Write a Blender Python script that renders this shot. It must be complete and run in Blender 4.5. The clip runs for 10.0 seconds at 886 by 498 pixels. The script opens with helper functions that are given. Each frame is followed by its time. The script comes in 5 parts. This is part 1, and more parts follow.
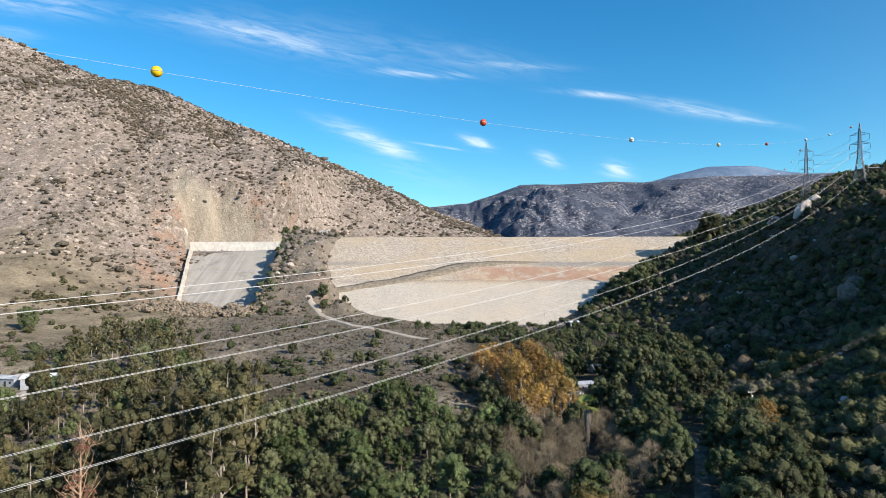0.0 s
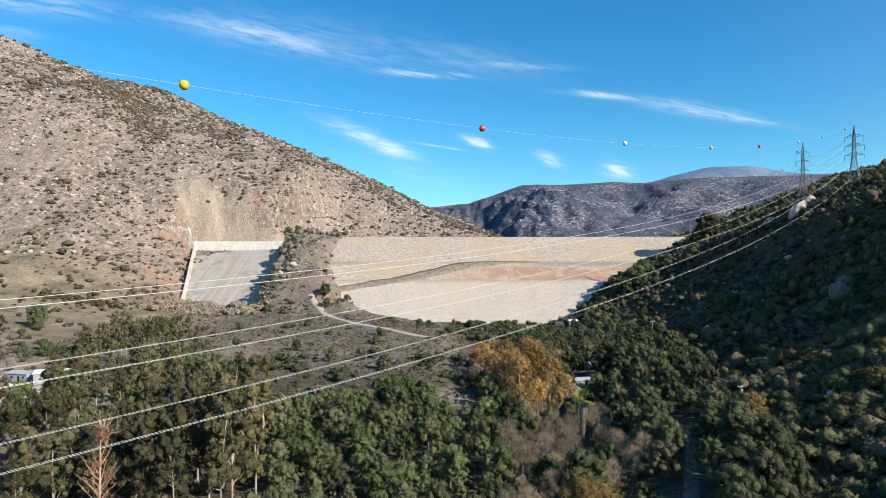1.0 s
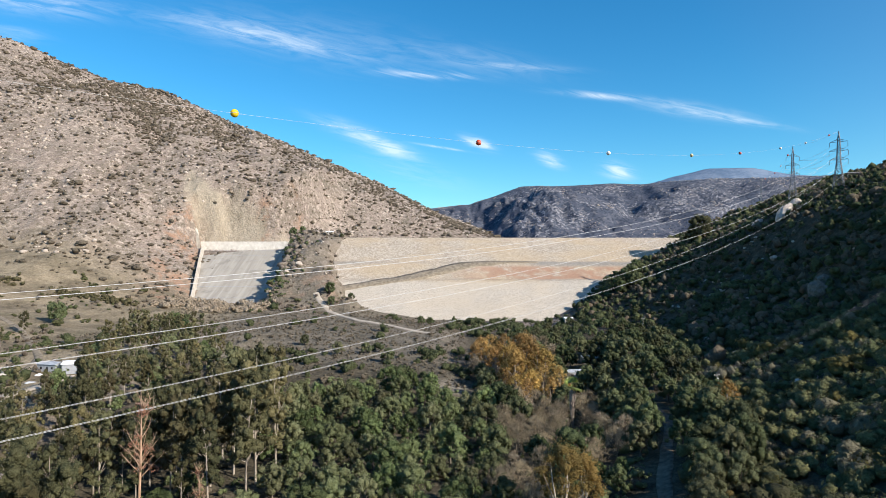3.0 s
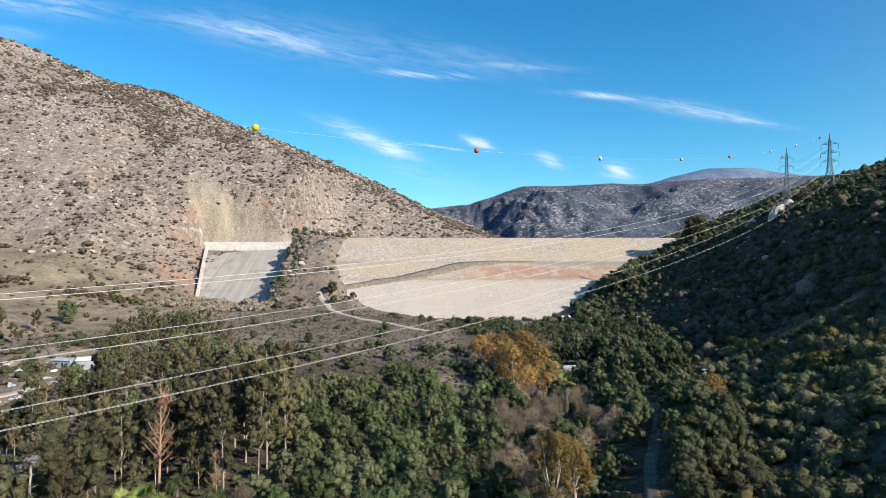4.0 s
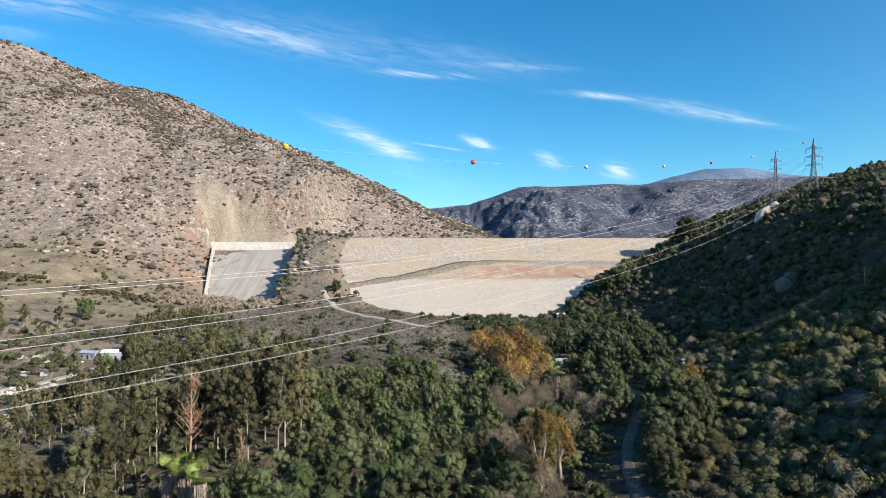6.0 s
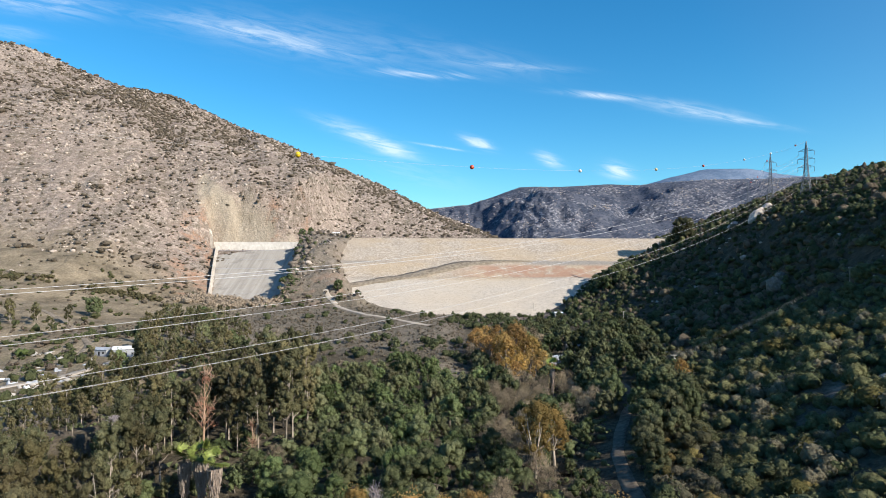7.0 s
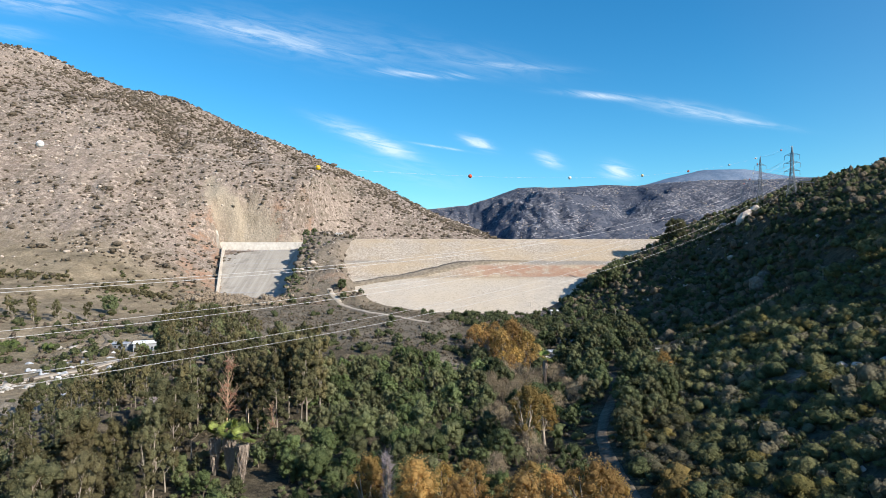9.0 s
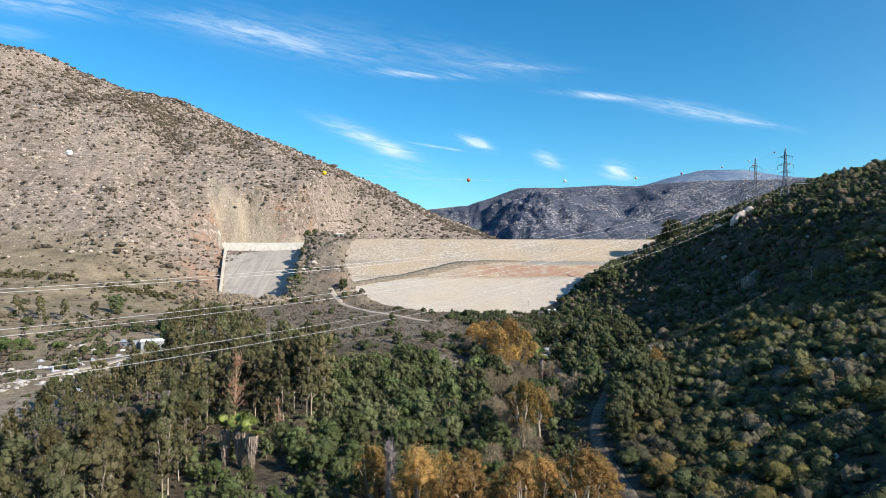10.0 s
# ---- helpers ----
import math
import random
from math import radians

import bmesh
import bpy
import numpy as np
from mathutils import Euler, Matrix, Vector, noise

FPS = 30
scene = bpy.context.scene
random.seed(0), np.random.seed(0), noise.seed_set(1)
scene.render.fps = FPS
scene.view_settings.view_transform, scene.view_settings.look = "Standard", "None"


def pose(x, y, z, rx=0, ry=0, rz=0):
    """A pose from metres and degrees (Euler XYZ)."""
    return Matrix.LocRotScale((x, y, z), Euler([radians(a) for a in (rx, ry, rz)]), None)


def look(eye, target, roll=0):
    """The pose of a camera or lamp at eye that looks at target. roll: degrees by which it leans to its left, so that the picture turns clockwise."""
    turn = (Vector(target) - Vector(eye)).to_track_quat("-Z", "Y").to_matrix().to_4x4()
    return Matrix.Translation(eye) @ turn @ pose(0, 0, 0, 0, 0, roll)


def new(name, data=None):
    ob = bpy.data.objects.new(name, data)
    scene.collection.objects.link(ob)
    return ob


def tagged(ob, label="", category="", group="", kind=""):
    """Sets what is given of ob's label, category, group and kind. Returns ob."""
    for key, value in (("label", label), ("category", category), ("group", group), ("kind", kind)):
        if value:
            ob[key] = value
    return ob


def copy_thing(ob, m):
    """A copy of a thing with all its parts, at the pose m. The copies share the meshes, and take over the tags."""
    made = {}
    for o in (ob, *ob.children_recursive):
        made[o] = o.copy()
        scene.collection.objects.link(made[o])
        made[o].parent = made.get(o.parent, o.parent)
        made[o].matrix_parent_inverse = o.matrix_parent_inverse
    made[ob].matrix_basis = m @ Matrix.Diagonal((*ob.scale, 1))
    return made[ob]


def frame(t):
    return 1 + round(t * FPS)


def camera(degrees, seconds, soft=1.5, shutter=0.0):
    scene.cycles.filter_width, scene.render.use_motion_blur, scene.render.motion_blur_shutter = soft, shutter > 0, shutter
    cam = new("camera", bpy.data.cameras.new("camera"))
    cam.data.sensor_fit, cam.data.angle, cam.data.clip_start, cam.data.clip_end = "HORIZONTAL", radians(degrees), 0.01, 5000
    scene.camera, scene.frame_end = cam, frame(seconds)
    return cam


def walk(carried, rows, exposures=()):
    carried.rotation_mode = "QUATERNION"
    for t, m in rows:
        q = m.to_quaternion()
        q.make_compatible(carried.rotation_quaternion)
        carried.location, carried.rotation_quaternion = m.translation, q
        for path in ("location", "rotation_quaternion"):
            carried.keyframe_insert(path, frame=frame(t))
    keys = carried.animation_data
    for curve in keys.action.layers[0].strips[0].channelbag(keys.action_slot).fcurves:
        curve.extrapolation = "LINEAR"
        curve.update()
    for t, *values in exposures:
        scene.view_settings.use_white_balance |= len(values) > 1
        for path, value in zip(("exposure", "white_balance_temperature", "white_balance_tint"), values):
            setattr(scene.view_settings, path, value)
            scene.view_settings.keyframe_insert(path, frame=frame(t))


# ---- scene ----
cam = camera(72.0, 10.0, soft=0.5)
METRES, EYE, TILT, LEAN, TURN = 92.0, 62.0, 2.12, -1.0, 0.0
YS = 1.0754
ROWS = [
    (0, 0, 0, 0, -0.046, -2.148, 1.14),
    (0.5, -0.0004, -0.0349, -0.0001, -0.019, -2.148, 1.11),
    (1, -0.001, -0.0746, -0.0005, 0.019, -2.139, 1.07),
    (1.5, -0.0015, -0.118, -0.0001, 0.046, -2.129, 1.04),
    (2, -0.002, -0.1643, -0.0005, 0.056, -2.102, 1.01),
    (2.5, -0.0024, -0.2128, -0.0008, 0.065, -2.064, 0.97),
    (4, -0.0046, -0.375, 0.0091, 0.046, -2.092, 1.01),
    (4.5, -0.0047, -0.4286, 0.0114, 0.037, -2.092, 1.00),
    (5, -0.0049, -0.4822, 0.0135, 0.028, -2.092, 0.99),
    (5.5, -0.0059, -0.5347, 0.0155, 0.019, -2.102, 0.99),
    (7, -0.0083, -0.692, 0.0227, 0.009, -2.102, 0.95),
    (7.5, -0.0096, -0.7454, 0.0255, 0.000, -2.111, 0.94),
    (8, -0.0108, -0.7983, 0.0282, -0.009, -2.111, 0.93),
    (8.5, -0.0121, -0.8516, 0.0312, -0.019, -2.102, 0.93),
    (9, -0.0136, -0.9047, 0.0343, -0.028, -2.102, 0.93),
    (9.5, -0.0142, -0.9585, 0.0371, -0.028, -2.111, 0.93),
    (10, -0.0137, -0.9986, 0.0406, -0.074, -2.092, 0.94),
]
walk(cam, [(t, pose(0, 0, EYE, TILT, LEAN, TURN) @ pose(METRES * x, METRES * YS * y, METRES * z, 90 + pitch, roll, yaw)) for t, x, y, z, yaw, pitch, roll in ROWS])

# ---- light ----
SUN_ELEV, SUN_SIDE = 29.0, 34.0   # degrees above the ground; degrees behind square right
to_sun = Vector((math.cos(radians(SUN_ELEV)) * math.cos(radians(SUN_SIDE)),
                 -math.cos(radians(SUN_ELEV)) * math.sin(radians(SUN_SIDE)), math.sin(radians(SUN_ELEV))))
sun = new("sun", bpy.data.lights.new("sun", "SUN"))
sun.data.energy, sun.data.angle, sun.data.color = 4.7, radians(0.53), (1.0, 0.92, 0.81)
sun.matrix_world = look((0, 0, 0), -to_sun)
scene.view_settings.exposure = 0.55

world = bpy.data.worlds.new("sky")
scene.world = world
world.use_nodes = True


def build_sky():
    nt = world.node_tree
    nt.nodes.clear()
    N, L = nt.nodes.new, nt.links.new
    out, bg, sky = N("ShaderNodeOutputWorld"), N("ShaderNodeBackground"), N("ShaderNodeTexSky")
    sky.sky_type, sky.sun_disc = "NISHITA", False
    sky.sun_elevation, sky.sun_rotation = radians(SUN_ELEV), radians(90 + SUN_SIDE)
    sky.altitude, sky.air_density, sky.dust_density, sky.ozone_density = 200, 1.0, 0.3, 3.0
    bg.inputs[1].default_value = 0.1
    co = N("ShaderNodeTexCoord")
    sep = N("ShaderNodeSeparateXYZ")
    L(co.outputs["Generated"], sep.inputs[0])

    def mt(op, a, b=None, c=None):
        n = N("ShaderNodeMath")
        n.operation = op
        for i, v in enumerate((a, b, c)):
            if v is None:
                continue
            if isinstance(v, (int, float)):
                n.inputs[i].default_value = v
            else:
                L(v, n.inputs[i])
        return n.outputs[0]

    # sky plane coordinates: sideways and upward slope of the direction, ahead only
    ahead = mt("MAXIMUM", sep.outputs[1], 0.05)
    u, v = mt("DIVIDE", sep.outputs[0], ahead), mt("DIVIDE", sep.outputs[2], ahead)
    total = None
    # cirrus streaks: centre u, v, half length, half width, tilt (degrees), strength
    for cu, cv, hl, hw, tilt, power in ((-0.35, 0.362, 0.13, 0.020, -9, 0.42), (-0.24, 0.335, 0.13, 0.015, -11, 0.30), (-0.22, 0.345, 0.24, 0.045, -9, 0.16), (-0.03, 0.287, 0.085, 0.007, -3, 0.7),
                                        (-0.125, 0.182, 0.085, 0.015, -22, 0.75), (-0.085, 0.165, 0.040, 0.012, -18, 0.5), (0.056, 0.175, 0.028, 0.008, -19, 1.5), (-0.008, 0.168, 0.050, 0.0022, -9, 0.6),
                                        (0.172, 0.147, 0.025, 0.010, -24, 1.1), (0.285, 0.128, 0.028, 0.014, -12, 1.0), (0.255, 0.252, 0.075, 0.006, -5, 0.7),
                                        (0.41, 0.228, 0.10, 0.013, -9, 0.5), (0.50, 0.210, 0.08, 0.006, -9, 0.35), (-0.67, 0.405, 0.14, 0.022, -6, 0.45), (-0.71, 0.355, 0.06, 0.012, -8, 0.35),
                                        (-0.05, 0.125, 0.10, 0.020, -14, 0.16), (0.06, 0.31, 0.14, 0.025, -10, 0.15), (0.12, 0.30, 0.10, 0.006, -3, 0.25)):
        ca, sa = math.cos(radians(tilt)), math.sin(radians(tilt))
        du, dv = mt("SUBTRACT", u, cu), mt("SUBTRACT", v, cv)
        a = mt("MULTIPLY", mt("ADD", mt("MULTIPLY", du, ca), mt("MULTIPLY", dv, sa)), 1 / hl)
        b = mt("MULTIPLY", mt("SUBTRACT", mt("MULTIPLY", dv, ca), mt("MULTIPLY", du, sa)), 1 / hw)
        r2 = mt("ADD", mt("MULTIPLY", a, a), mt("MULTIPLY", b, b))
        m = mt("MULTIPLY", mt("POWER", 2.718, mt("MULTIPLY", r2, -1.6)), power)
        total = m if total is None else mt("ADD", total, m)
    comb = N("ShaderNodeCombineXYZ")
    ct, st = math.cos(radians(-12)), math.sin(radians(-12))
    L(mt("MULTIPLY", mt("ADD", mt("MULTIPLY", u, ct), mt("MULTIPLY", v, st)), 11.0), comb.inputs[0])
    L(mt("MULTIPLY", mt("SUBTRACT", mt("MULTIPLY", v, ct), mt("MULTIPLY", u, st)), 70.0), comb.inputs[1])
    no = N("ShaderNodeTexNoise")
    no.inputs["Scale"].default_value, no.inputs["Detail"].default_value, no.inputs["Distortion"].default_value = 1.0, 10, 1.1
    no.inputs["Roughness"].default_value = 0.62
    L(comb.outputs[0], no.inputs["Vector"])
    fib = N("ShaderNodeMapRange")
    fib.inputs[1].default_value, fib.inputs[2].default_value, fib.inputs[3].default_value, fib.inputs[4].default_value = 0.38, 0.66, 0.12, 1.0
    L(no.outputs[0], fib.inputs[0])
    cover = mt("MINIMUM", mt("MULTIPLY", mt("MULTIPLY", total, fib.outputs[0]), 0.85), 0.62)
    mix = N("ShaderNodeMix")
    mix.data_type = "RGBA"
    mix.inputs["B"].default_value = (7.2, 8.0, 8.6, 1)
    L(cover, mix.inputs["Factor"])
    hs = N("ShaderNodeHueSaturation")
    hs.inputs["Saturation"].default_value, hs.inputs["Value"].default_value = 1.16, 1.08
    tint = N("ShaderNodeMix")
    tint.data_type, tint.blend_type = "RGBA", "MULTIPLY"
    tint.inputs["B"].default_value = (0.66, 1.0, 1.11, 1)
    dot = N("ShaderNodeVectorMath")
    dot.operation = "DOT_PRODUCT"
    dot.inputs[1].default_value = to_sun
    L(co.outputs["Generated"], dot.inputs[0])
    away = N("ShaderNodeMapRange")   # the blue is deepest away from the sun
    away.inputs[1].default_value, away.inputs[2].default_value, away.inputs[3].default_value, away.inputs[4].default_value = 0.75, 0.0, 0.0, 1.0
    L(dot.outputs["Value"], away.inputs[0])
    L(away.outputs[0], tint.inputs["Factor"])
    L(sky.outputs[0], tint.inputs["A"])
    L(tint.outputs["Result"], hs.inputs["Color"])
    L(hs.outputs[0], mix.inputs["A"])
    L(mix.outputs["Result"], bg.inputs[0])
    L(bg.outputs[0], out.inputs[0])


build_sky()


# ---- materials ----
class Mat:
    """A node material with short calls."""
    def __init__(self, name, rough=0.9, metal=0.0, spec=0.3):
        self.m = bpy.data.materials.new(name)
        self.m.use_nodes = True
        self.nt = self.m.node_tree
        self.b = self.nt.nodes["Principled BSDF"]
        self.out = self.nt.nodes["Material Output"]
        self.b.inputs["Roughness"].default_value = rough
        self.b.inputs["Metallic"].default_value = metal
        self.b.inputs["Specular IOR Level"].default_value = spec
        self.pos = self.nt.nodes.new("ShaderNodeNewGeometry").outputs["Position"]

    def n(self, kind, **inp):
        node = self.nt.nodes.new(kind)
        for k, v in inp.items():
            self.put(node.inputs[k.replace("_", " ")], v)
        return node

    def put(self, socket, v):
        if hasattr(v, "is_linked"):
            self.nt.links.new(v, socket)
        elif isinstance(v, tuple) and len(v) == 3 and socket.type == "RGBA":
            socket.default_value = (*v, 1)
        else:
            socket.default_value = v

    def noise(self, scale, detail=4, rough=0.55, coord=None, stretch=None):
        coord = coord or self.pos
        if stretch:
            mp = self.n("ShaderNodeMapping", Vector=coord, Scale=stretch)
            coord = mp.outputs[0]
        return self.n("ShaderNodeTexNoise", Vector=coord, Scale=scale, Detail=detail, Roughness=rough).outputs[0]

    def ramp(self, fac, lo, hi):
        return self.n("ShaderNodeMapRange", Value=fac, From_Min=lo, From_Max=hi).outputs[0]

    def mix(self, fac, a, b, mode="MIX"):
        node = self.nt.nodes.new("ShaderNodeMix")
        node.data_type, node.blend_type = "RGBA", mode
        self.put(node.inputs["Factor"], fac)
        self.put(node.inputs["A"], a)
        self.put(node.inputs["B"], b)
        return node.outputs["Result"]

    def math(self, op, a, b=0.0):
        node = self.nt.nodes.new("ShaderNodeMath")
        node.operation = op
        self.put(node.inputs[0], a)
        self.put(node.inputs[1], b)
        return node.outputs[0]

    def attr(self, name):
        node = self.nt.nodes.new("ShaderNodeAttribute")
        node.attribute_name = name
        return node.outputs["Fac"]

    def color(self, c):
        self.put(self.b.inputs["Base Color"], c)
        return self

    def bump(self, height, strength=0.4, distance=0.3):
        bp = self.n("ShaderNodeBump", Height=height, Strength=strength, Distance=distance)
        self.nt.links.new(bp.outputs[0], self.b.inputs["Normal"])
        return self


def plain(name, c, rough=0.8, metal=0.0, vary=0.25, scale=1.0):
    m = Mat(name, rough, metal)
    f = m.noise(scale, 5)
    return m.color(m.mix(m.ramp(f, 0.3, 0.7), tuple(v * (1 - vary) for v in c), tuple(v * (1 + vary) for v in c))).bump(f, 0.2, 0.1).m


def leaf_mat(name, dark, light, tint, clear=0.28):
    """Foliage: two greens mixed clump by clump and leaf by leaf, a tint by tree, some light through the leaf."""
    m = Mat(name, 0.8, 0.0, 0.08)
    dark, light, tint = [(c[0] * 1.46, c[1] * 1.39, c[2] * 1.64) for c in (dark, light, tint)]
    geo = m.nt.nodes.new("ShaderNodeNewGeometry")
    obj = m.nt.nodes.new("ShaderNodeObjectInfo")
    c = m.mix(m.ramp(m.noise(0.45, 3), 0.35, 0.65), dark, light)
    speck = m.noise(2.4, 4, 0.75)
    c = m.mix(m.math("MULTIPLY", m.ramp(speck, 0.50, 0.64), 0.7), c, tuple(v * 1.25 for v in light))
    c = m.mix(m.math("MULTIPLY", geo.outputs["Random Per Island"], 0.2), c, light)
    c = m.mix(m.math("MULTIPLY", m.ramp(obj.outputs["Random"], 0.25, 1.0), 0.7), c, tint)
    third = m.math("FRACT", m.math("MULTIPLY", obj.outputs["Random"], 23.7))
    c = m.mix(m.math("MULTIPLY", m.ramp(third, 0.72, 0.9), 0.5), c, tuple(0.5 * a + 0.5 * b for a, b in zip(tint, (0.20, 0.165, 0.105))))
    second = m.math("FRACT", m.math("MULTIPLY", obj.outputs["Random"], 7.31))
    tone = m.n("ShaderNodeMapRange", Value=second, To_Min=0.62, To_Max=1.5).outputs[0]
    c = m.n("ShaderNodeHueSaturation", Value=tone, Color=c).outputs[0]
    m.color(c).bump(m.math("ADD", speck, m.math("MULTIPLY", m.noise(0.9, 2), 1.6)), 1.0, 0.95)
    tr = m.n("ShaderNodeBsdfTranslucent", Color=c)
    mx = m.n("ShaderNodeMixShader", Fac=clear)
    m.nt.links.new(m.b.outputs[0], mx.inputs[1])
    m.nt.links.new(tr.outputs[0], mx.inputs[2])
    m.nt.links.new(mx.outputs[0], m.out.inputs[0])
    return m.m


def ground_mat():
    m = Mat("hillside_soil", 0.95, 0, 0.1)
    soil = m.mix(m.ramp(m.noise(0.010, 5), 0.35, 0.65), (0.222, 0.176, 0.147), (0.330, 0.268, 0.224))
    streak = m.noise(0.045, 7, 0.7, stretch=(1.0, 0.4, 0.6))
    soil = m.mix(m.ramp(streak, 0.46, 0.66), soil, (0.172, 0.145, 0.116))
    rocky = m.noise(0.16, 6, 0.75)
    soil = m.mix(m.math("MULTIPLY", m.ramp(rocky, 0.50, 0.62), 0.85), soil, (0.475, 0.396, 0.333))
    soil = m.mix(m.math("MULTIPLY", m.ramp(m.noise(0.24, 6, 0.75), 0.50, 0.62), 0.85), soil, (0.125, 0.106, 0.074))
    grass = m.mix(m.ramp(m.noise(0.05, 7, 0.7), 0.36, 0.62), (0.145, 0.118, 0.078), (0.315, 0.258, 0.175))
    grass = m.mix(m.math("MULTIPLY", m.ramp(m.noise(0.028, 5, 0.6), 0.56, 0.70), 0.5), grass, (0.165, 0.148, 0.080))
    c = m.mix(m.attr("grass"), soil, grass)
    brush = m.mix(m.ramp(m.noise(0.11, 6, 0.7), 0.35, 0.65), (0.125, 0.108, 0.080), (0.235, 0.200, 0.155))
    c = m.mix(m.attr("brush"), c, brush)
    litter = m.mix(m.ramp(m.noise(0.3, 6, 0.7), 0.35, 0.65), (0.05, 0.042, 0.03), (0.13, 0.11, 0.075))
    c = m.mix(m.attr("wood"), c, litter)
    chap = m.mix(m.ramp(m.noise(0.2, 6, 0.7), 0.35, 0.65), (0.045, 0.038, 0.026), (0.115, 0.092, 0.062))
    c = m.mix(m.attr("chaparral"), c, chap)
    cut = m.mix(m.ramp(m.noise(0.10, 7, 0.75, stretch=(1, 1, 0.3)), 0.35, 0.65), (0.268, 0.226, 0.168), (0.395, 0.340, 0.264))
    c = m.mix(m.attr("cut"), c, cut)
    red = m.mix(m.ramp(m.noise(0.08, 6, 0.7), 0.35, 0.65), (0.30, 0.17, 0.11), (0.36, 0.255, 0.185))
    c = m.mix(m.math("MULTIPLY", m.attr("red"), m.ramp(m.noise(0.05, 6, 0.8), 0.48, 0.58)), c, red)
    # far slopes: the blue haze of distance is mixed into the base colour
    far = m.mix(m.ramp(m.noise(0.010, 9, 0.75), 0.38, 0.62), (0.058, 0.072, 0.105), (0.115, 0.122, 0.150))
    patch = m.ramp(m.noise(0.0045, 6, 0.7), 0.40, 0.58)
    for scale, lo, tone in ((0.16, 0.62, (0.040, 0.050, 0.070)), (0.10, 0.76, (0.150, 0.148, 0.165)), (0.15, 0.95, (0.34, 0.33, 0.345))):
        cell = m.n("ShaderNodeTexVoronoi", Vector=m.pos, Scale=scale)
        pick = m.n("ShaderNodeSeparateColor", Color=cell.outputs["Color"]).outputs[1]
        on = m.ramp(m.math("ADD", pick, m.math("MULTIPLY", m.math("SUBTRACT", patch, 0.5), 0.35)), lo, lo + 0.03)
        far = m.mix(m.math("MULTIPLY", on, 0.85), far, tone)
    # the last range gets a paler, stronger blue as its haze
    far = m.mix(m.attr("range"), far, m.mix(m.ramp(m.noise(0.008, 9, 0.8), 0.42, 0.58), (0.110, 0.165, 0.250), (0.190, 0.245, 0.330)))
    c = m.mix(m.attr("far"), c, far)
    fine = m.noise(0.7, 6, 0.75)
    c = m.mix(0.6, c, m.mix(m.ramp(fine, 0.3, 0.7), (0.18, 0.18, 0.18), (0.82, 0.82, 0.82)), "OVERLAY")
    h = m.math("ADD", m.noise(0.5, 8, 0.65), m.math("MULTIPLY", m.noise(0.07, 6, 0.65), 4.0))
    return m.color(c).bump(h, 0.8, 1.2).m


def riprap_mat():
    m = Mat("riprap", 0.95)
    vo = m.n("ShaderNodeTexVoronoi", Vector=m.pos, Scale=0.95)
    stone = m.mix(m.n("ShaderNodeSeparateColor", Color=vo.outputs["Color"]).outputs[0], (0.31, 0.255, 0.195), (0.60, 0.52, 0.425))
    big = m.mix(m.ramp(m.noise(0.03, 5, 0.6, stretch=(0.5, 1, 1)), 0.42, 0.62), stone, m.mix(0.6, stone, (0.50, 0.38, 0.24)))
    warm = m.mix(m.math("MULTIPLY", m.attr("red"), m.ramp(m.noise(0.06, 6, 0.7), 0.40, 0.54)), big, m.mix(0.9, stone, (0.40, 0.235, 0.155)))
    pale = m.mix(m.math("MULTIPLY", m.attr("pale"), 0.5), warm, (0.56, 0.51, 0.44))
    grey = m.mix(m.attr("grey"), pale, m.mix(0.6, stone, (0.22, 0.215, 0.20)))
    joint = m.ramp(vo.outputs["Distance"], 0.55, 1.05)
    c = m.mix(m.math("MULTIPLY", joint, 0.5), grey, (0.13, 0.105, 0.085))
    h = m.math("ADD", m.math("MULTIPLY", vo.outputs["Distance"], -1.0), m.noise(0.25, 5))
    return m.color(c).bump(h, 0.5, 0.8).m


def concrete_mat(name, c1, c2, streaks=True):
    m = Mat(name, 0.85)
    st = m.noise(0.16, 6, 0.65, stretch=(1.6, 0.06, 0.06)) if streaks else m.noise(0.3, 6)
    c = m.mix(m.ramp(st, 0.35, 0.68), c1, c2)
    c = m.mix(m.ramp(m.noise(0.08, 6, 0.7), 0.52, 0.75), c, tuple(v * 0.72 for v in c1))
    return m.color(c).bump(m.noise(2.0, 5), 0.2, 0.1).m


def rock_mat(name, c1, c2):
    m = Mat(name, 0.92)
    f = m.noise(0.7, 7, 0.7)
    c = m.mix(m.ramp(f, 0.35, 0.68), c1, c2)
    c = m.mix(m.ramp(m.noise(0.2, 5, 0.6), 0.55, 0.75), c, tuple(v * 0.5 for v in c1))
    return m.color(c).bump(f, 0.8, 0.5).m


def bark_mat(name, c1, c2):
    m = Mat(name, 0.9)
    f = m.noise(1.2, 6, 0.7, stretch=(1, 1, 0.25))
    return m.color(m.mix(m.ramp(f, 0.38, 0.62), c1, c2)).bump(f, 0.5, 0.08).m


M_GROUND = ground_mat()
M_RIPRAP = riprap_mat()
M_CHUTE = concrete_mat("weathered_concrete", (0.315, 0.285, 0.242), (0.455, 0.415, 0.358))
M_WALL = concrete_mat("pale_concrete", (0.42, 0.375, 0.315), (0.58, 0.53, 0.46), False)
# end wall concrete, whitened in colour to stand for direct sun
M_ENDWALL = concrete_mat("sunlit_concrete", (0.60, 0.56, 0.50), (0.76, 0.72, 0.66), False)
M_DIRT = plain("pale_dirt", (0.42, 0.36, 0.29), 0.95, 0, 0.2, 0.4)
M_RAMP = plain("brown_dirt", (0.235, 0.195, 0.145), 0.95, 0, 0.42, 0.35)
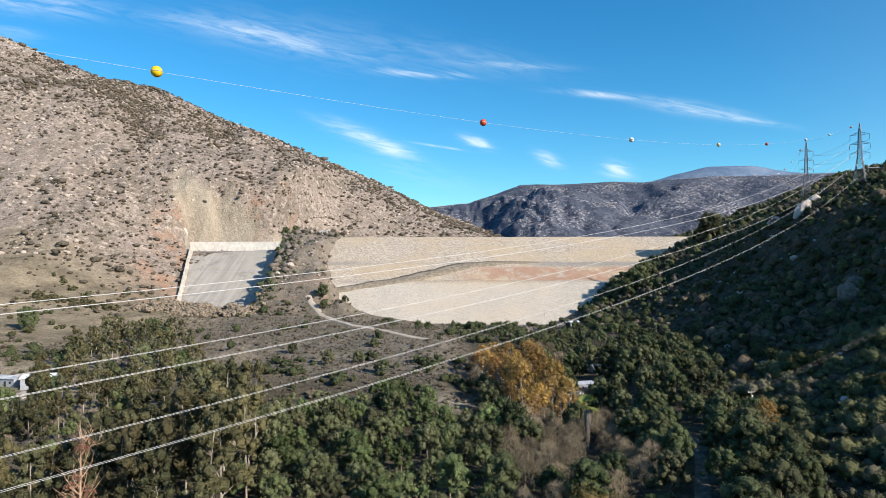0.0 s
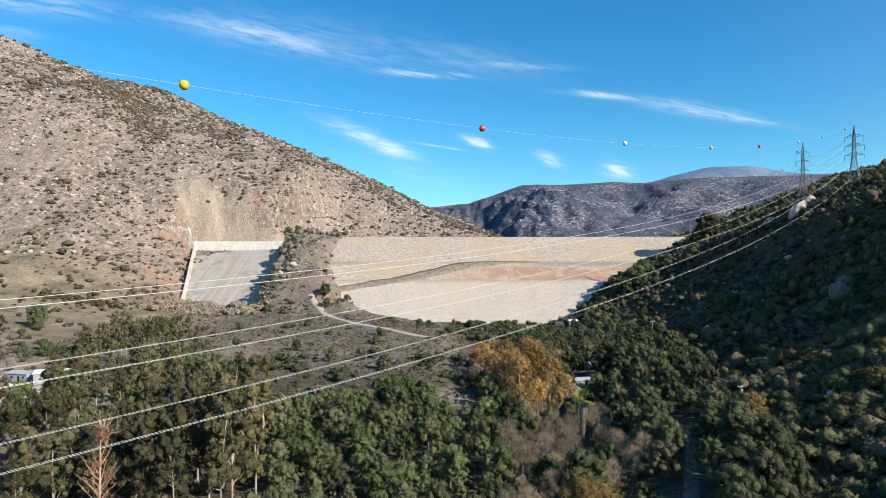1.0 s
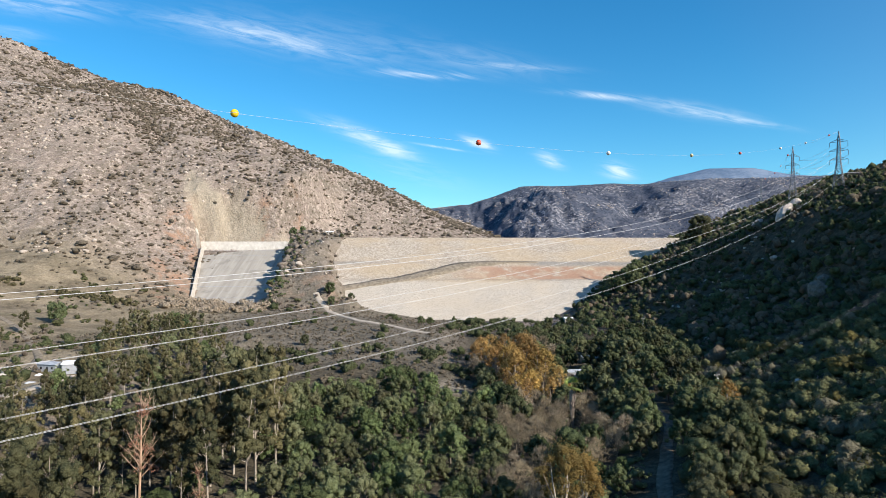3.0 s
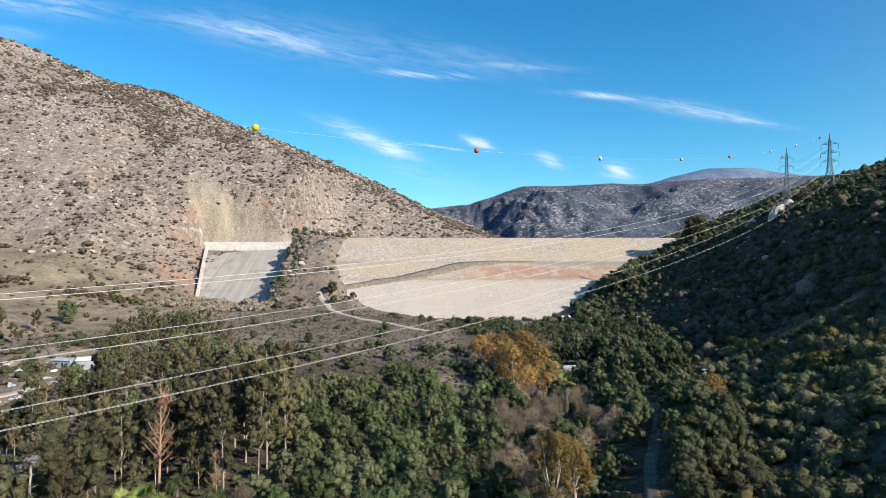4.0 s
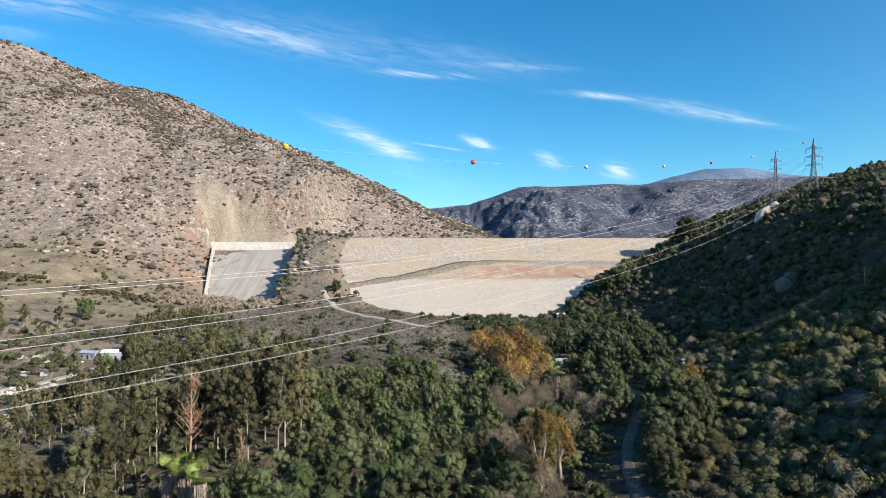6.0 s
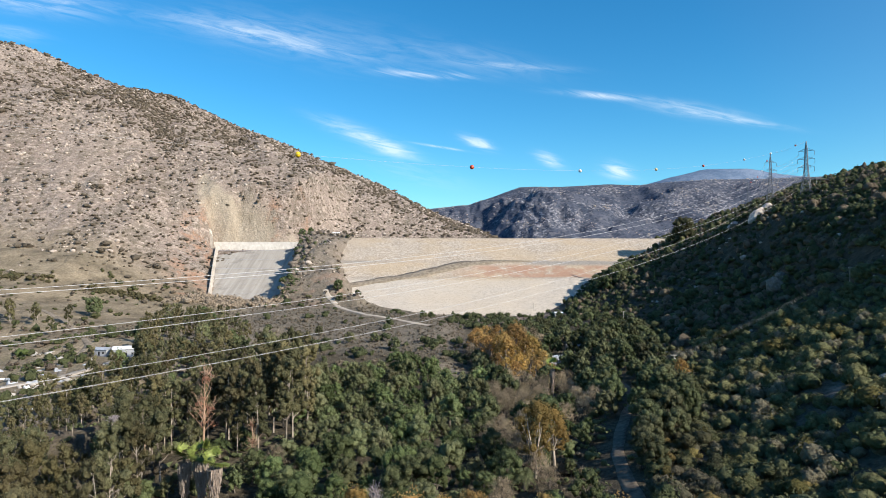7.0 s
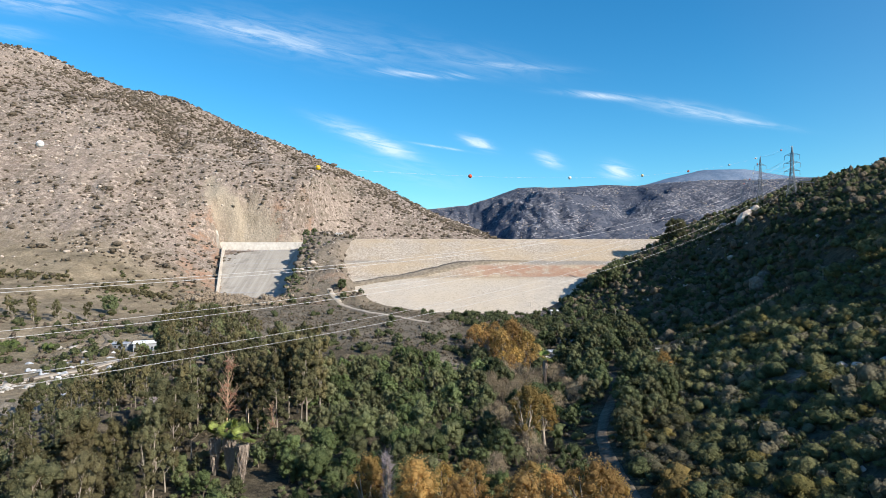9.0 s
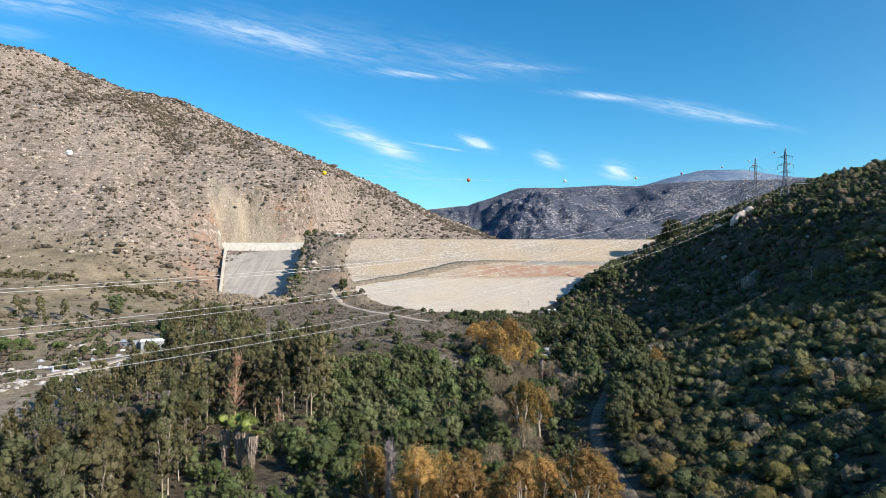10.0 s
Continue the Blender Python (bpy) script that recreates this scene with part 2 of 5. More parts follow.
M_ASPHALT = plain("road_surface", (0.145, 0.118, 0.088), 0.95, 0, 0.5, 0.5)
M_STEEL = plain("galvanised_steel", (0.20, 0.21, 0.23), 0.55, 0.6, 0.15, 1.0)
M_WIRE = plain("aluminium_wire", (0.60, 0.59, 0.58), 0.6, 0.0, 0.04, 1.0)
M_GLASSI = plain("insulator_glaze", (0.13, 0.12, 0.12), 0.3, 0, 0.1, 1.0)
# weathered timber, its colour lightened further to imitate sunlight on the poles
M_POLE = plain("weathered_sunlit_timber", (0.40, 0.36, 0.31), 0.9, 0, 0.25, 3.0)
M_ROCK = rock_mat("granite", (0.36, 0.30, 0.25), (0.56, 0.48, 0.41))
# darker, browner copy of the granite; shade is put into its colour
M_SHADEROCK = rock_mat("shaded_brown_granite", (0.125, 0.104, 0.084), (0.26, 0.215, 0.175))
M_EUC = leaf_mat("eucalyptus_leaves", (0.058, 0.066, 0.030), (0.146, 0.150, 0.066), (0.148, 0.126, 0.050))
M_OAK = leaf_mat("oak_leaves", (0.042, 0.058, 0.024), (0.096, 0.122, 0.048), (0.105, 0.112, 0.052))
M_THICKET = leaf_mat("willow_leaves", (0.056, 0.086, 0.031), (0.136, 0.180, 0.063), (0.168, 0.168, 0.082))
M_GOLD = leaf_mat("autumn_leaves", (0.262, 0.165, 0.058), (0.425, 0.288, 0.098), (0.385, 0.300, 0.085), 0.42)
M_BARE = leaf_mat("bare_twigs", (0.200, 0.170, 0.100), (0.340, 0.290, 0.175), (0.28, 0.24, 0.13), 0.15)
M_DEADLEAF = leaf_mat("dead_leaves", (0.20, 0.10, 0.055), (0.30, 0.16, 0.09), (0.25, 0.12, 0.07), 0.2)
M_SAGE = leaf_mat("hill_brush", (0.088, 0.080, 0.050), (0.160, 0.142, 0.088), (0.135, 0.106, 0.075), 0.1)
M_CHAP = leaf_mat("chaparral_leaves", (0.052, 0.062, 0.025), (0.128, 0.136, 0.054), (0.142, 0.126, 0.060), 0.2)
M_CHAPDARK = leaf_mat("dark_chaparral_leaves", (0.040, 0.054, 0.024), (0.092, 0.110, 0.044), (0.10, 0.098, 0.05), 0.2)
M_CHAPGREY = leaf_mat("grey_chaparral_leaves", (0.062, 0.064, 0.036), (0.126, 0.126, 0.070), (0.128, 0.112, 0.066), 0.2)
# grey-brown dry shrubs, also used to deepen the far slope's shade by colour
M_CHAPDRYSHADE = leaf_mat("dry_shaded_chaparral_twigs", (0.046, 0.038, 0.026), (0.105, 0.086, 0.058), (0.10, 0.085, 0.05), 0.1)
M_CHAPGOLD = leaf_mat("yellowing_chaparral_leaves", (0.078, 0.078, 0.026), (0.160, 0.150, 0.046), (0.165, 0.12, 0.042), 0.2)
M_BROWNBRUSH = leaf_mat("dry_brush", (0.100, 0.084, 0.056), (0.190, 0.160, 0.108), (0.14, 0.13, 0.075), 0.1)
M_TANBRUSH = leaf_mat("tan_brush", (0.150, 0.130, 0.080), (0.245, 0.208, 0.132), (0.19, 0.17, 0.10), 0.1)
M_PALM = plain("palm_fronds", (0.170, 0.205, 0.045), 0.55, 0, 0.5, 1.4)
M_BRIGHT = leaf_mat("fresh_green_leaves", (0.060, 0.095, 0.028), (0.125, 0.175, 0.052), (0.12, 0.15, 0.05), 0.3)
M_PALETWIG = leaf_mat("bleached_leaves", (0.30, 0.27, 0.22), (0.46, 0.42, 0.36), (0.40, 0.36, 0.30), 0.1)
M_SKIRT = plain("dead_fronds", (0.36, 0.295, 0.24), 0.95, 0, 0.3, 2.0)
M_BARK = bark_mat("grey_bark", (0.13, 0.105, 0.08), (0.24, 0.20, 0.16))
M_PALEBARK = bark_mat("pale_bark", (0.24, 0.195, 0.15), (0.52, 0.45, 0.37))
M_DEADBARK = bark_mat("orange_bark", (0.36, 0.22, 0.14), (0.54, 0.38, 0.27))
M_WHITE = plain("white_metal_roof", (0.80, 0.80, 0.80), 0.5, 0, 0.06, 0.8)
M_TARP = plain("pale_tarp", (0.40, 0.42, 0.45), 0.6, 0, 0.25, 0.6)
M_SHED = plain("grey_siding", (0.36, 0.37, 0.39), 0.7, 0, 0.15, 0.8)
M_DARKWIN = plain("dark_opening", (0.03, 0.03, 0.035), 0.4, 0, 0.1, 1.0)


# ---- shape helpers ----
rng = np.random.default_rng(7)


def mesh_of(name, verts, faces, mat, smooth=False):
    """A mesh from arrays: faces is an (n, k) array with one k."""
    me = bpy.data.meshes.new(name)
    verts, faces = np.asarray(verts, np.float32), np.asarray(faces, np.int32)
    n, k = faces.shape
    me.vertices.add(len(verts))
    me.vertices.foreach_set("co", verts.ravel())
    me.loops.add(n * k)
    me.loops.foreach_set("vertex_index", faces.ravel())
    me.polygons.add(n)
    me.polygons.foreach_set("loop_start", np.arange(0, n * k, k, dtype=np.int32))
    me.polygons.foreach_set("loop_total", np.full(n, k, np.int32))
    me.update(calc_edges=True)
    me.validate()
    me.materials.append(mat)
    if smooth:
        me.polygons.foreach_set("use_smooth", np.ones(len(me.polygons), bool))
    return me


def mesh_bm(name, bm, mat, smooth=False):
    me = bpy.data.meshes.new(name)
    bmesh.ops.recalc_face_normals(bm, faces=bm.faces)
    bm.to_mesh(me)
    bm.free()
    me.materials.append(mat)
    if smooth:
        me.polygons.foreach_set("use_smooth", np.ones(len(me.polygons), bool))
    return me


def part(name, mesh, parent, label=""):
    ob = new(name, mesh)
    ob.parent = parent
    return tagged(ob, label)


def thing(name, label, category, group="", kind="", at=None):
    ob = new(name)
    if at is not None:
        ob.matrix_basis = at
    return tagged(ob, label, category, group, kind)


def add_box(bm, x0, x1, y0, y1, z0, z1, bevel=0.0):
    ret = bmesh.ops.create_cube(bm, size=1.0)
    for v in ret["verts"]:
        v.co = Vector(((x0 + x1) / 2 + v.co.x * (x1 - x0), (y0 + y1) / 2 + v.co.y * (y1 - y0), (z0 + z1) / 2 + v.co.z * (z1 - z0)))
    if bevel:
        bmesh.ops.bevel(bm, geom=list({e for v in ret["verts"] for e in v.link_edges}), offset=bevel, segments=1, affect="EDGES")


def add_bar(bm, a, b, w):
    """A square bar from a to b."""
    a, b = Vector(a), Vector(b)
    d = b - a
    ret = bmesh.ops.create_cube(bm, size=1.0)
    m = Matrix.Translation((a + b) / 2) @ d.to_track_quat("Z", "Y").to_matrix().to_4x4() @ Matrix.Diagonal((w, w, d.length, 1))
    bmesh.ops.transform(bm, matrix=m, verts=ret["verts"])


def tube(points, radii, k=6):
    """Rings of k round the points: verts and quads."""
    points = np.asarray(points, float)
    verts, faces = [], []
    ang = np.linspace(0, 2 * np.pi, k, endpoint=False)
    for i, p in enumerate(points):
        d = points[min(i + 1, len(points) - 1)] - points[max(i - 1, 0)]
        d = d / (np.linalg.norm(d) + 1e-9)
        ref = np.array([1.0, 0, 0]) if abs(d[0]) < 0.8 else np.array([0, 1.0, 0])
        a = np.cross(d, ref)
        a /= np.linalg.norm(a)
        b = np.cross(d, a)
        verts.append(p + radii[i] * (np.outer(np.cos(ang), a) + np.outer(np.sin(ang), b)))
        if i:
            o = (i - 1) * k
            j = np.arange(k)
            faces.append(np.c_[o + j, o + (j + 1) % k, o + k + (j + 1) % k, o + k + j])
    return np.concatenate(verts), np.concatenate(faces)


def merge(pieces):
    vs, fs, o = [], [], 0
    for v, f in pieces:
        vs.append(v)
        fs.append(f + o)
        o += len(v)
    return np.concatenate(vs), np.concatenate(fs)


def icosa():
    bm = bmesh.new()
    bmesh.ops.create_icosphere(bm, subdivisions=1, radius=1.0)
    v = np.array([p.co[:] for p in bm.verts])
    f = np.array([[q.index for q in p.verts] for p in bm.faces])
    bm.free()
    return v, f


HEART_V, HEART_F = icosa()


def leaves(r, centres, radii, count, size, out=0.75, core=0.9, lo=0.82, hi=1.16, twig=False):
    """Leafy clumps: on each ellipsoid count small leaf triangles that face outwards, with scatter, round a lumpy heart; or thin twigs that point outwards."""
    centres, radii = np.atleast_2d(centres), np.atleast_2d(radii)
    radii = np.broadcast_to(radii, centres.shape)
    n = len(centres) * count
    c, rad = np.repeat(centres, count, 0), np.repeat(radii, count, 0)
    d = r.normal(size=(n, 3))
    d[:, 2] = np.where(r.random(n) < 0.75, np.abs(d[:, 2]), d[:, 2])
    d /= np.linalg.norm(d, axis=1)[:, None]
    p = c + d * rad * r.uniform(lo, hi, (n, 1))
    nrm = d * out + r.normal(size=(n, 3)) * (1 - out) * 1.1
    nrm /= np.linalg.norm(nrm, axis=1)[:, None]
    a = np.cross(nrm, r.normal(size=(n, 3)))
    a /= np.linalg.norm(a, axis=1)[:, None] + 1e-9
    b = np.cross(nrm, a)
    s = size * r.uniform(0.6, 1.35, (n, 1))
    e = r.uniform(0.7, 1.3, (n, 3))
    if twig:
        t = nrm + np.array([0, 0, 0.6])
        v = np.stack([p + t * s * 2.4, p + a * s * 0.13, p - a * s * 0.13], 1).reshape(-1, 3)
    else:
        v = np.stack([p + a * s * e[:, :1], p - a * s * 0.6 + b * s * e[:, 1:2], p - a * s * 0.5 - b * s * e[:, 2:]], 1).reshape(-1, 3)
    pieces = [(v, np.arange(3 * n).reshape(-1, 3))]
    if core:
        for q, w in zip(centres, radii):
            pieces.append((q + HEART_V * w * core * r.uniform(0.75, 1.25, 3) * r.uniform(0.6, 1.25, (len(HEART_V), 1)), HEART_F))
    return merge(pieces)


# ---- terrain ----
def smooth(a, lo, hi):
    t = np.clip((a - lo) / (hi - lo), 0, 1)
    return t * t * (3 - 2 * t)


_tab = np.random.default_rng(3).random((256, 256))


def vnoise(x, y):
    xi, yi = np.floor(x).astype(int), np.floor(y).astype(int)
    fx, fy = x - xi, y - yi
    fx, fy = fx * fx * (3 - 2 * fx), fy * fy * (3 - 2 * fy)
    g = lambda i, j: _tab[(xi + i) & 255, (yi + j) & 255]
    return (g(0, 0) * (1 - fx) + g(1, 0) * fx) * (1 - fy) + (g(0, 1) * (1 - fx) + g(1, 1) * fx) * fy


def fbm(x, y, scale, octaves=5, gain=0.5):
    t, a, s = 0, 1.0, 0
    for i in range(octaves):
        t = t + a * (vnoise(x / scale * 2 ** i + 17.3 * i, y / scale * 2 ** i + 9.1 * i) - 0.5)
        s, a = s + a, a * gain
    return t / s * 2


def steps(v, *pairs):
    return np.interp(v, [p[0] for p in pairs], [p[1] for p in pairs])


def left_hill(x, y):
    ridge = steps(x, (-2400, 640), (-1500, 600), (-871, 473), (-771, 428), (-671, 389), (-563, 371), (-426, 306), (-329, 275), (-160, 207), (-100, 180), (-4, 131), (74, 104), (101, 89), (180, 55), (300, 10), (500, 0))
    push = steps(x, (-345, 0), (-300, 55), (-264, 105), (-235, 170), (-200, 225), (-100, 245)) * (1 - smooth(y, 640 + 90 * smooth(x, -205, -150), 730 + 330 * smooth(x, -205, -150)))
    g = steps(y - push, (150, 0.0), (250, 0.018), (371, 0.058), (441, 0.10), (539, 0.20), (600, 0.30), (656, 0.40), (714, 0.515), (780, 0.63), (826, 0.70), (912, 0.79), (1050, 0.91), (1200, 1.0), (1300, 0.98), (2000, 0.25), (2600, 0.0))
    z = ridge * g - (34 + 12 * smooth(x, -500, -200)) * smooth(y, 700, 1150)
    gully = fbm(x * 0.9 + y * 0.35, y * 0.25 - x * 0.05, 75, 5, 0.55)
    z = np.maximum(z, 0)
    return z + (gully * 20 + fbm(x, y, 30, 4) * 3.0) * smooth(z, 25, 130) * (1 - 0.75 * smooth(y, 1080, 1190) * (1 - smooth(y, 1210, 1300)))


def right_hill(x, y):
    s0 = (x - 75) * 0.976 - (y - 80) * 0.216
    wob = fbm(x, y, 70, 4) * 9
    s = s0 + steps(y, (330, 0), (425, 22), (470, 30)) + wob * smooth(s0, 30, 90)
    z = steps(s, (-60, 0), (-40, 2), (-25, 6.5), (0, 9), (20, 16), (40, 26), (60, 34), (76, 40.5), (85, 46), (110, 74), (128, 89), (180, 113), (300, 148), (600, 200), (1200, 280), (2600, 380))
    z = np.where(z > 38, 38 + (z - 38) * (0.42 + 0.58 * smooth(y, 90, 240)), z)
    spur = np.clip(38 + 0.42 * (s0 - 9 + wob * 0.6), 0, 137 + wob) * (1 - smooth(y, 675, 1050))
    z = z + (np.maximum(spur, 0) - z) * smooth(y, 450, 560)
    return z + fbm(x, y, 28, 4) * 2.5 * smooth(z, 8, 40)


def far_hills(x, y):
    sky = steps(x, (-1500, 260), (-300, 215), (-9, 243), (111, 255), (232, 296), (329, 334), (521, 338), (714, 347), (859, 342), (1003, 359), (1196, 370), (1389, 372), (1582, 379), (3000, 420))
    shape = steps(y, (1350, 0), (1700, 0.22), (2100, 0.60), (2450, 0.92), (2600, 1.0), (2750, 0.98), (3300, 0.45), (4300, 0.3))
    z = sky * shape + fbm(x * 1.0, y * 0.55, 170, 6, 0.62) * 85 * smooth(shape, 0.05, 0.4) * (1 - 0.93 * smooth(shape, 0.8, 0.98))
    top = steps(x, (600, 270), (1130, 400), (1360, 494), (1505, 538), (1686, 580), (1939, 585), (2155, 556), (2500, 520), (3600, 480))
    return np.maximum(z, top * smooth(y, 3000, 3900) + fbm(x, y, 200, 5) * 12 * smooth(y, 3000, 3700))


CH_Y0, CH_Y1, CH_Z0, CH_Z1 = 526.0, 645.0, 9.0, 61.5


def chute_edges(y):
    return steps(y, (CH_Y0, -228), (CH_Y1, -264)), steps(y, (CH_Y0, -163), (CH_Y1, -172))


def knob(x, y):
    """The rocky spur between the spillway and the dam."""
    cx = steps(y, (480, -108), (540, -126), (590, -143), (640, -136), (720, -140))
    h = steps(y, (455, 0), (480, 7), (500, 15), (540, 36), (590, 60), (625, 73), (640, 77), (665, 77), (700, 66), (740, 30))
    half = steps(y, (470, 34), (540, 46), (590, 50), (640, 60), (720, 60))
    half = half * (1 + 0.25 * fbm(x, y, 36, 4))
    d = np.abs(x - cx) / half
    rough = (fbm(x, y, 18, 5, 0.6) * 10 + fbm(x + 40, y, 48, 3) * 5) * smooth(h, 10, 40)
    mound = 20 * np.exp(-((x + 84) / 17) ** 2 - ((y - 502) / 15) ** 2) + fbm(x, y, 9, 3)
    # cliff above the chute, then a shoulder up to the spur's back
    off = x - chute_edges(y)[1] - fbm(x * 0.4, y, 18, 4) * 7
    lip = np.minimum(chute_z(y) + 22.0 * smooth(y, 490, 530) + fbm(x, y, 14, 4) * 8, np.maximum(h + rough, chute_z(y) + 12))
    rise = smooth(off, 2.0, 6.5)
    cliff = lip * rise + (np.maximum(h + rough, lip) - lip) * smooth(off, 6, 32)
    side = (h + rough) * (1 - smooth(d, 0.30, 1.15))
    return np.maximum(np.where(x < cx, cliff, side), mound)


def chute_z(y):
    return steps(y, (CH_Y0 - 60, CH_Z1 * 0 + 4), (CH_Y0, CH_Z0), (560, 22.5), (600, 41.5), (625, 53), (637, 59), (645, 61.5), (760, 62.5))


def height(x, y):
    x, y = np.broadcast_arrays(np.asarray(x, float), np.asarray(y, float))
    floor = steps(y, (-500, -14), (0, -9), (130, -7), (260, -5), (380, 0), (495, 2), (640, 10), (900, 30), (1500, 60))
    bench = smooth(y, 225, 300) * (1 - smooth(y, 440, 488) * smooth(x, -78, -52)) * (1 - smooth(x, -5, 18)) * (1 - smooth(y, 500, 540)) * 4.5
    z = floor + bench + fbm(x, y, 45, 4) * 1.2
    z = z + left_hill(x, y) + right_hill(x, y)
    # left flats
    z = z + 8 * smooth(-x, 95, 170) * (1 - smooth(y, 330, 420))
    # the ground dips to the dam's toe
    z = z - 3.6 * smooth(x, -60, -5) * (1 - smooth(x, 120, 165)) * smooth(y, 385, 455) * (1 - smooth(y, 520, 560))
    k = knob(x, y)
    z = np.where(k > 1, np.maximum(z, k), z)
    # the spillway's cut
    el, er = chute_edges(y)
    cz = chute_z(y)
    inside = smooth(x, el - 3, el + 1) * (1 - smooth(x, er - 1, er + 3)) * smooth(y, 505, 530) * (1 - smooth(y, 700, 712))
    z = z * (1 - inside) + np.minimum(z, cz - 1.2) * inside
    z = np.where(inside > 0.9, cz - 1.2, z)
    basin = smooth(x, -292, -286) * (1 - smooth(x, -182, -176)) * smooth(y, 638, 646) * (1 - smooth(y, 692, 696))
    z = z * (1 - basin) + 60.0 * basin
    return np.where(y > 1340, np.maximum(z, far_hills(x, y)), z)


def axis(*runs):
    """Stops along an axis: (start, end, step) runs laid end to end."""
    out = [np.arange(a, b, s) for a, b, s in runs]
    return np.concatenate(out + [[runs[-1][1]]])


def wedge(x, y, z):
    """The bare cut face above the end wall."""
    left = -285 - 0.37 * (z - 73)
    top = 148 - 0.70 * (x + 295)
    return smooth(x, left - 2, left + 1) * smooth(top - z, -1, 2) * (1 - smooth(x, -186, -178)) * smooth(y, 676, 684) * (1 - smooth(y, 735, 745))


def clearing(x, y):
    """Bare tan openings between the shrubs of the lower right slope."""
    return smooth(fbm(x * 0.6 + y * 0.3, y - x * 0.2, 26, 3), 0.22, 0.42) * smooth(x, 80, 100) * (1 - smooth(y, 150, 210))


def build_ground():
    gx = axis((-3600, -1200, 90), (-1200, -480, 18), (-480, 460, 5.6), (460, 900, 20), (900, 2700, 45), (2700, 4200, 100))
    gy = axis((-700, -150, 30), (-150, 720, 5.6), (720, 1320, 11), (1320, 1700, 30), (1700, 2700, 22), (2700, 4300, 80))
    X, Y = np.meshgrid(gx, gy)
    Z = height(X, Y)
    V = np.stack([X, Y, Z], -1).reshape(-1, 3)
    nx, ny = len(gx), len(gy)
    i = (np.arange(ny - 1)[:, None] * nx + np.arange(nx - 1)[None]).ravel()
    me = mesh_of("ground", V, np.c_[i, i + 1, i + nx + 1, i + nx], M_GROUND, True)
    x, y, z = V.T
    el, er = chute_edges(y)
    lh = smooth(-x, 60, 160)
    masks = {
        "grass": smooth(-x, 112, 150) * (1 - smooth(y, 500, 600)) * 0.9,
        "brush": (1 - smooth(x, 0, 20)) * smooth(x, -190, -150) * smooth(y, 255, 290) * (1 - smooth(y, 690, 720)) * (1 - 0.35 * smooth(z, 12, 40)),
        "wood": smooth(x, -150, -100) * (1 - smooth(x, 70, 110)) * (1 - smooth(y, 270, 320)) + smooth(x, 0, 20) * (1 - smooth(y, 400, 480)) * (1 - smooth(x, 90, 130)),
        "chaparral": smooth(x, 85, 125) * (1 - smooth(y, 1000, 1200)) * (1 - 0.75 * clearing(x, y)),
        "red": np.clip(np.exp(-((x - el + 20) / 24) ** 2) * smooth(y, 470, 520) * (1 - smooth(y, 660, 700)) + np.exp(-((x + 112) / 26) ** 2 - ((y - 515) / 30) ** 2) * 0.7 + sum(np.exp(-((x - a) / q) ** 2 - ((y - b) / q) ** 2) for a, b, q in ((-292, 652, 16), (-272, 575, 14), (-264, 605, 12), (-216, 709, 9), (-182, 748, 12), (-236, 490, 14))), 0, 1),
        "cut": np.exp(-((x + 157) / 19) ** 2 - ((y - 126) / 26) ** 2) + np.exp(-((x - 3) / 7) ** 2 - ((y - 262) / 12) ** 2) + 0.9 * wedge(x, y, z),
        # these two masks place the painted haze tints
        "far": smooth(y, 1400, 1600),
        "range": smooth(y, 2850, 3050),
    }
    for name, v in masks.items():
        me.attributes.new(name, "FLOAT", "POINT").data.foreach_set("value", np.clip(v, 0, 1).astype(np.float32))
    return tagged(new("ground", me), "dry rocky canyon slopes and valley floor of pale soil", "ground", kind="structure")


build_ground()


def ground_z(x, y):
    return float(height(np.array([x]), np.array([y]))[0])


def on_ground(x, y, turn=0.0, sink=0.0, scale=1.0):
    return Matrix.Translation((x, y, ground_z(x, y) - sink)) @ Matrix.Rotation(turn, 4, "Z") @ Matrix.Diagonal((scale, scale, scale, 1))


def ribbon(name, pts, width, mat, label, lift=0.25, kind="structure", category="road"):
    """A dirt road or track that lies on the ground along the plan points."""
    pts = np.asarray(pts, float)
    seg = np.r_[0, np.cumsum(np.hypot(*np.diff(pts, axis=0).T))]
    s = np.linspace(0, seg[-1], max(8, int(seg[-1] / 3)))
    px, py = np.interp(s, seg, pts[:, 0]), np.interp(s, seg, pts[:, 1])
    ker = np.ones(5) / 5
    px[2:-2], py[2:-2] = np.convolve(px, ker, "valid"), np.convolve(py, ker, "valid")
    tx, ty = np.gradient(px), np.gradient(py)
    ln = np.hypot(tx, ty)
    nx, ny = -ty / ln, tx / ln
    cols = []
    for f in (-0.5, -0.42, -0.15, 0.15, 0.42, 0.5):
        w = f * width * (1 + 0.35 * fbm(px + f * 90, py, 7, 3))
        x, y = px + nx * w, py + ny * w
        cols.append(np.stack([x, y, height(x, y) + (lift if abs(f) < 0.45 else -0.5)], -1))
    V = np.stack(cols, 1).reshape(-1, 3)
    k = len(cols)
    i = (np.arange(len(s) - 1)[:, None] * k + np.arange(k - 1)[None]).ravel()
    return tagged(new(name, mesh_of(name, V, np.c_[i, i + 1, i + k + 1, i + k], mat, True)), label, category, kind=kind)


# ---- dam ----
DAM = ((470, -11), (494, 0.5), (553, 31.5), (561, 33.0), (588, 47.2), (594, 48.6), (643, 74.2), (655, 74.3), (690, 55))


def dam_z(y):
    return steps(y, *DAM)


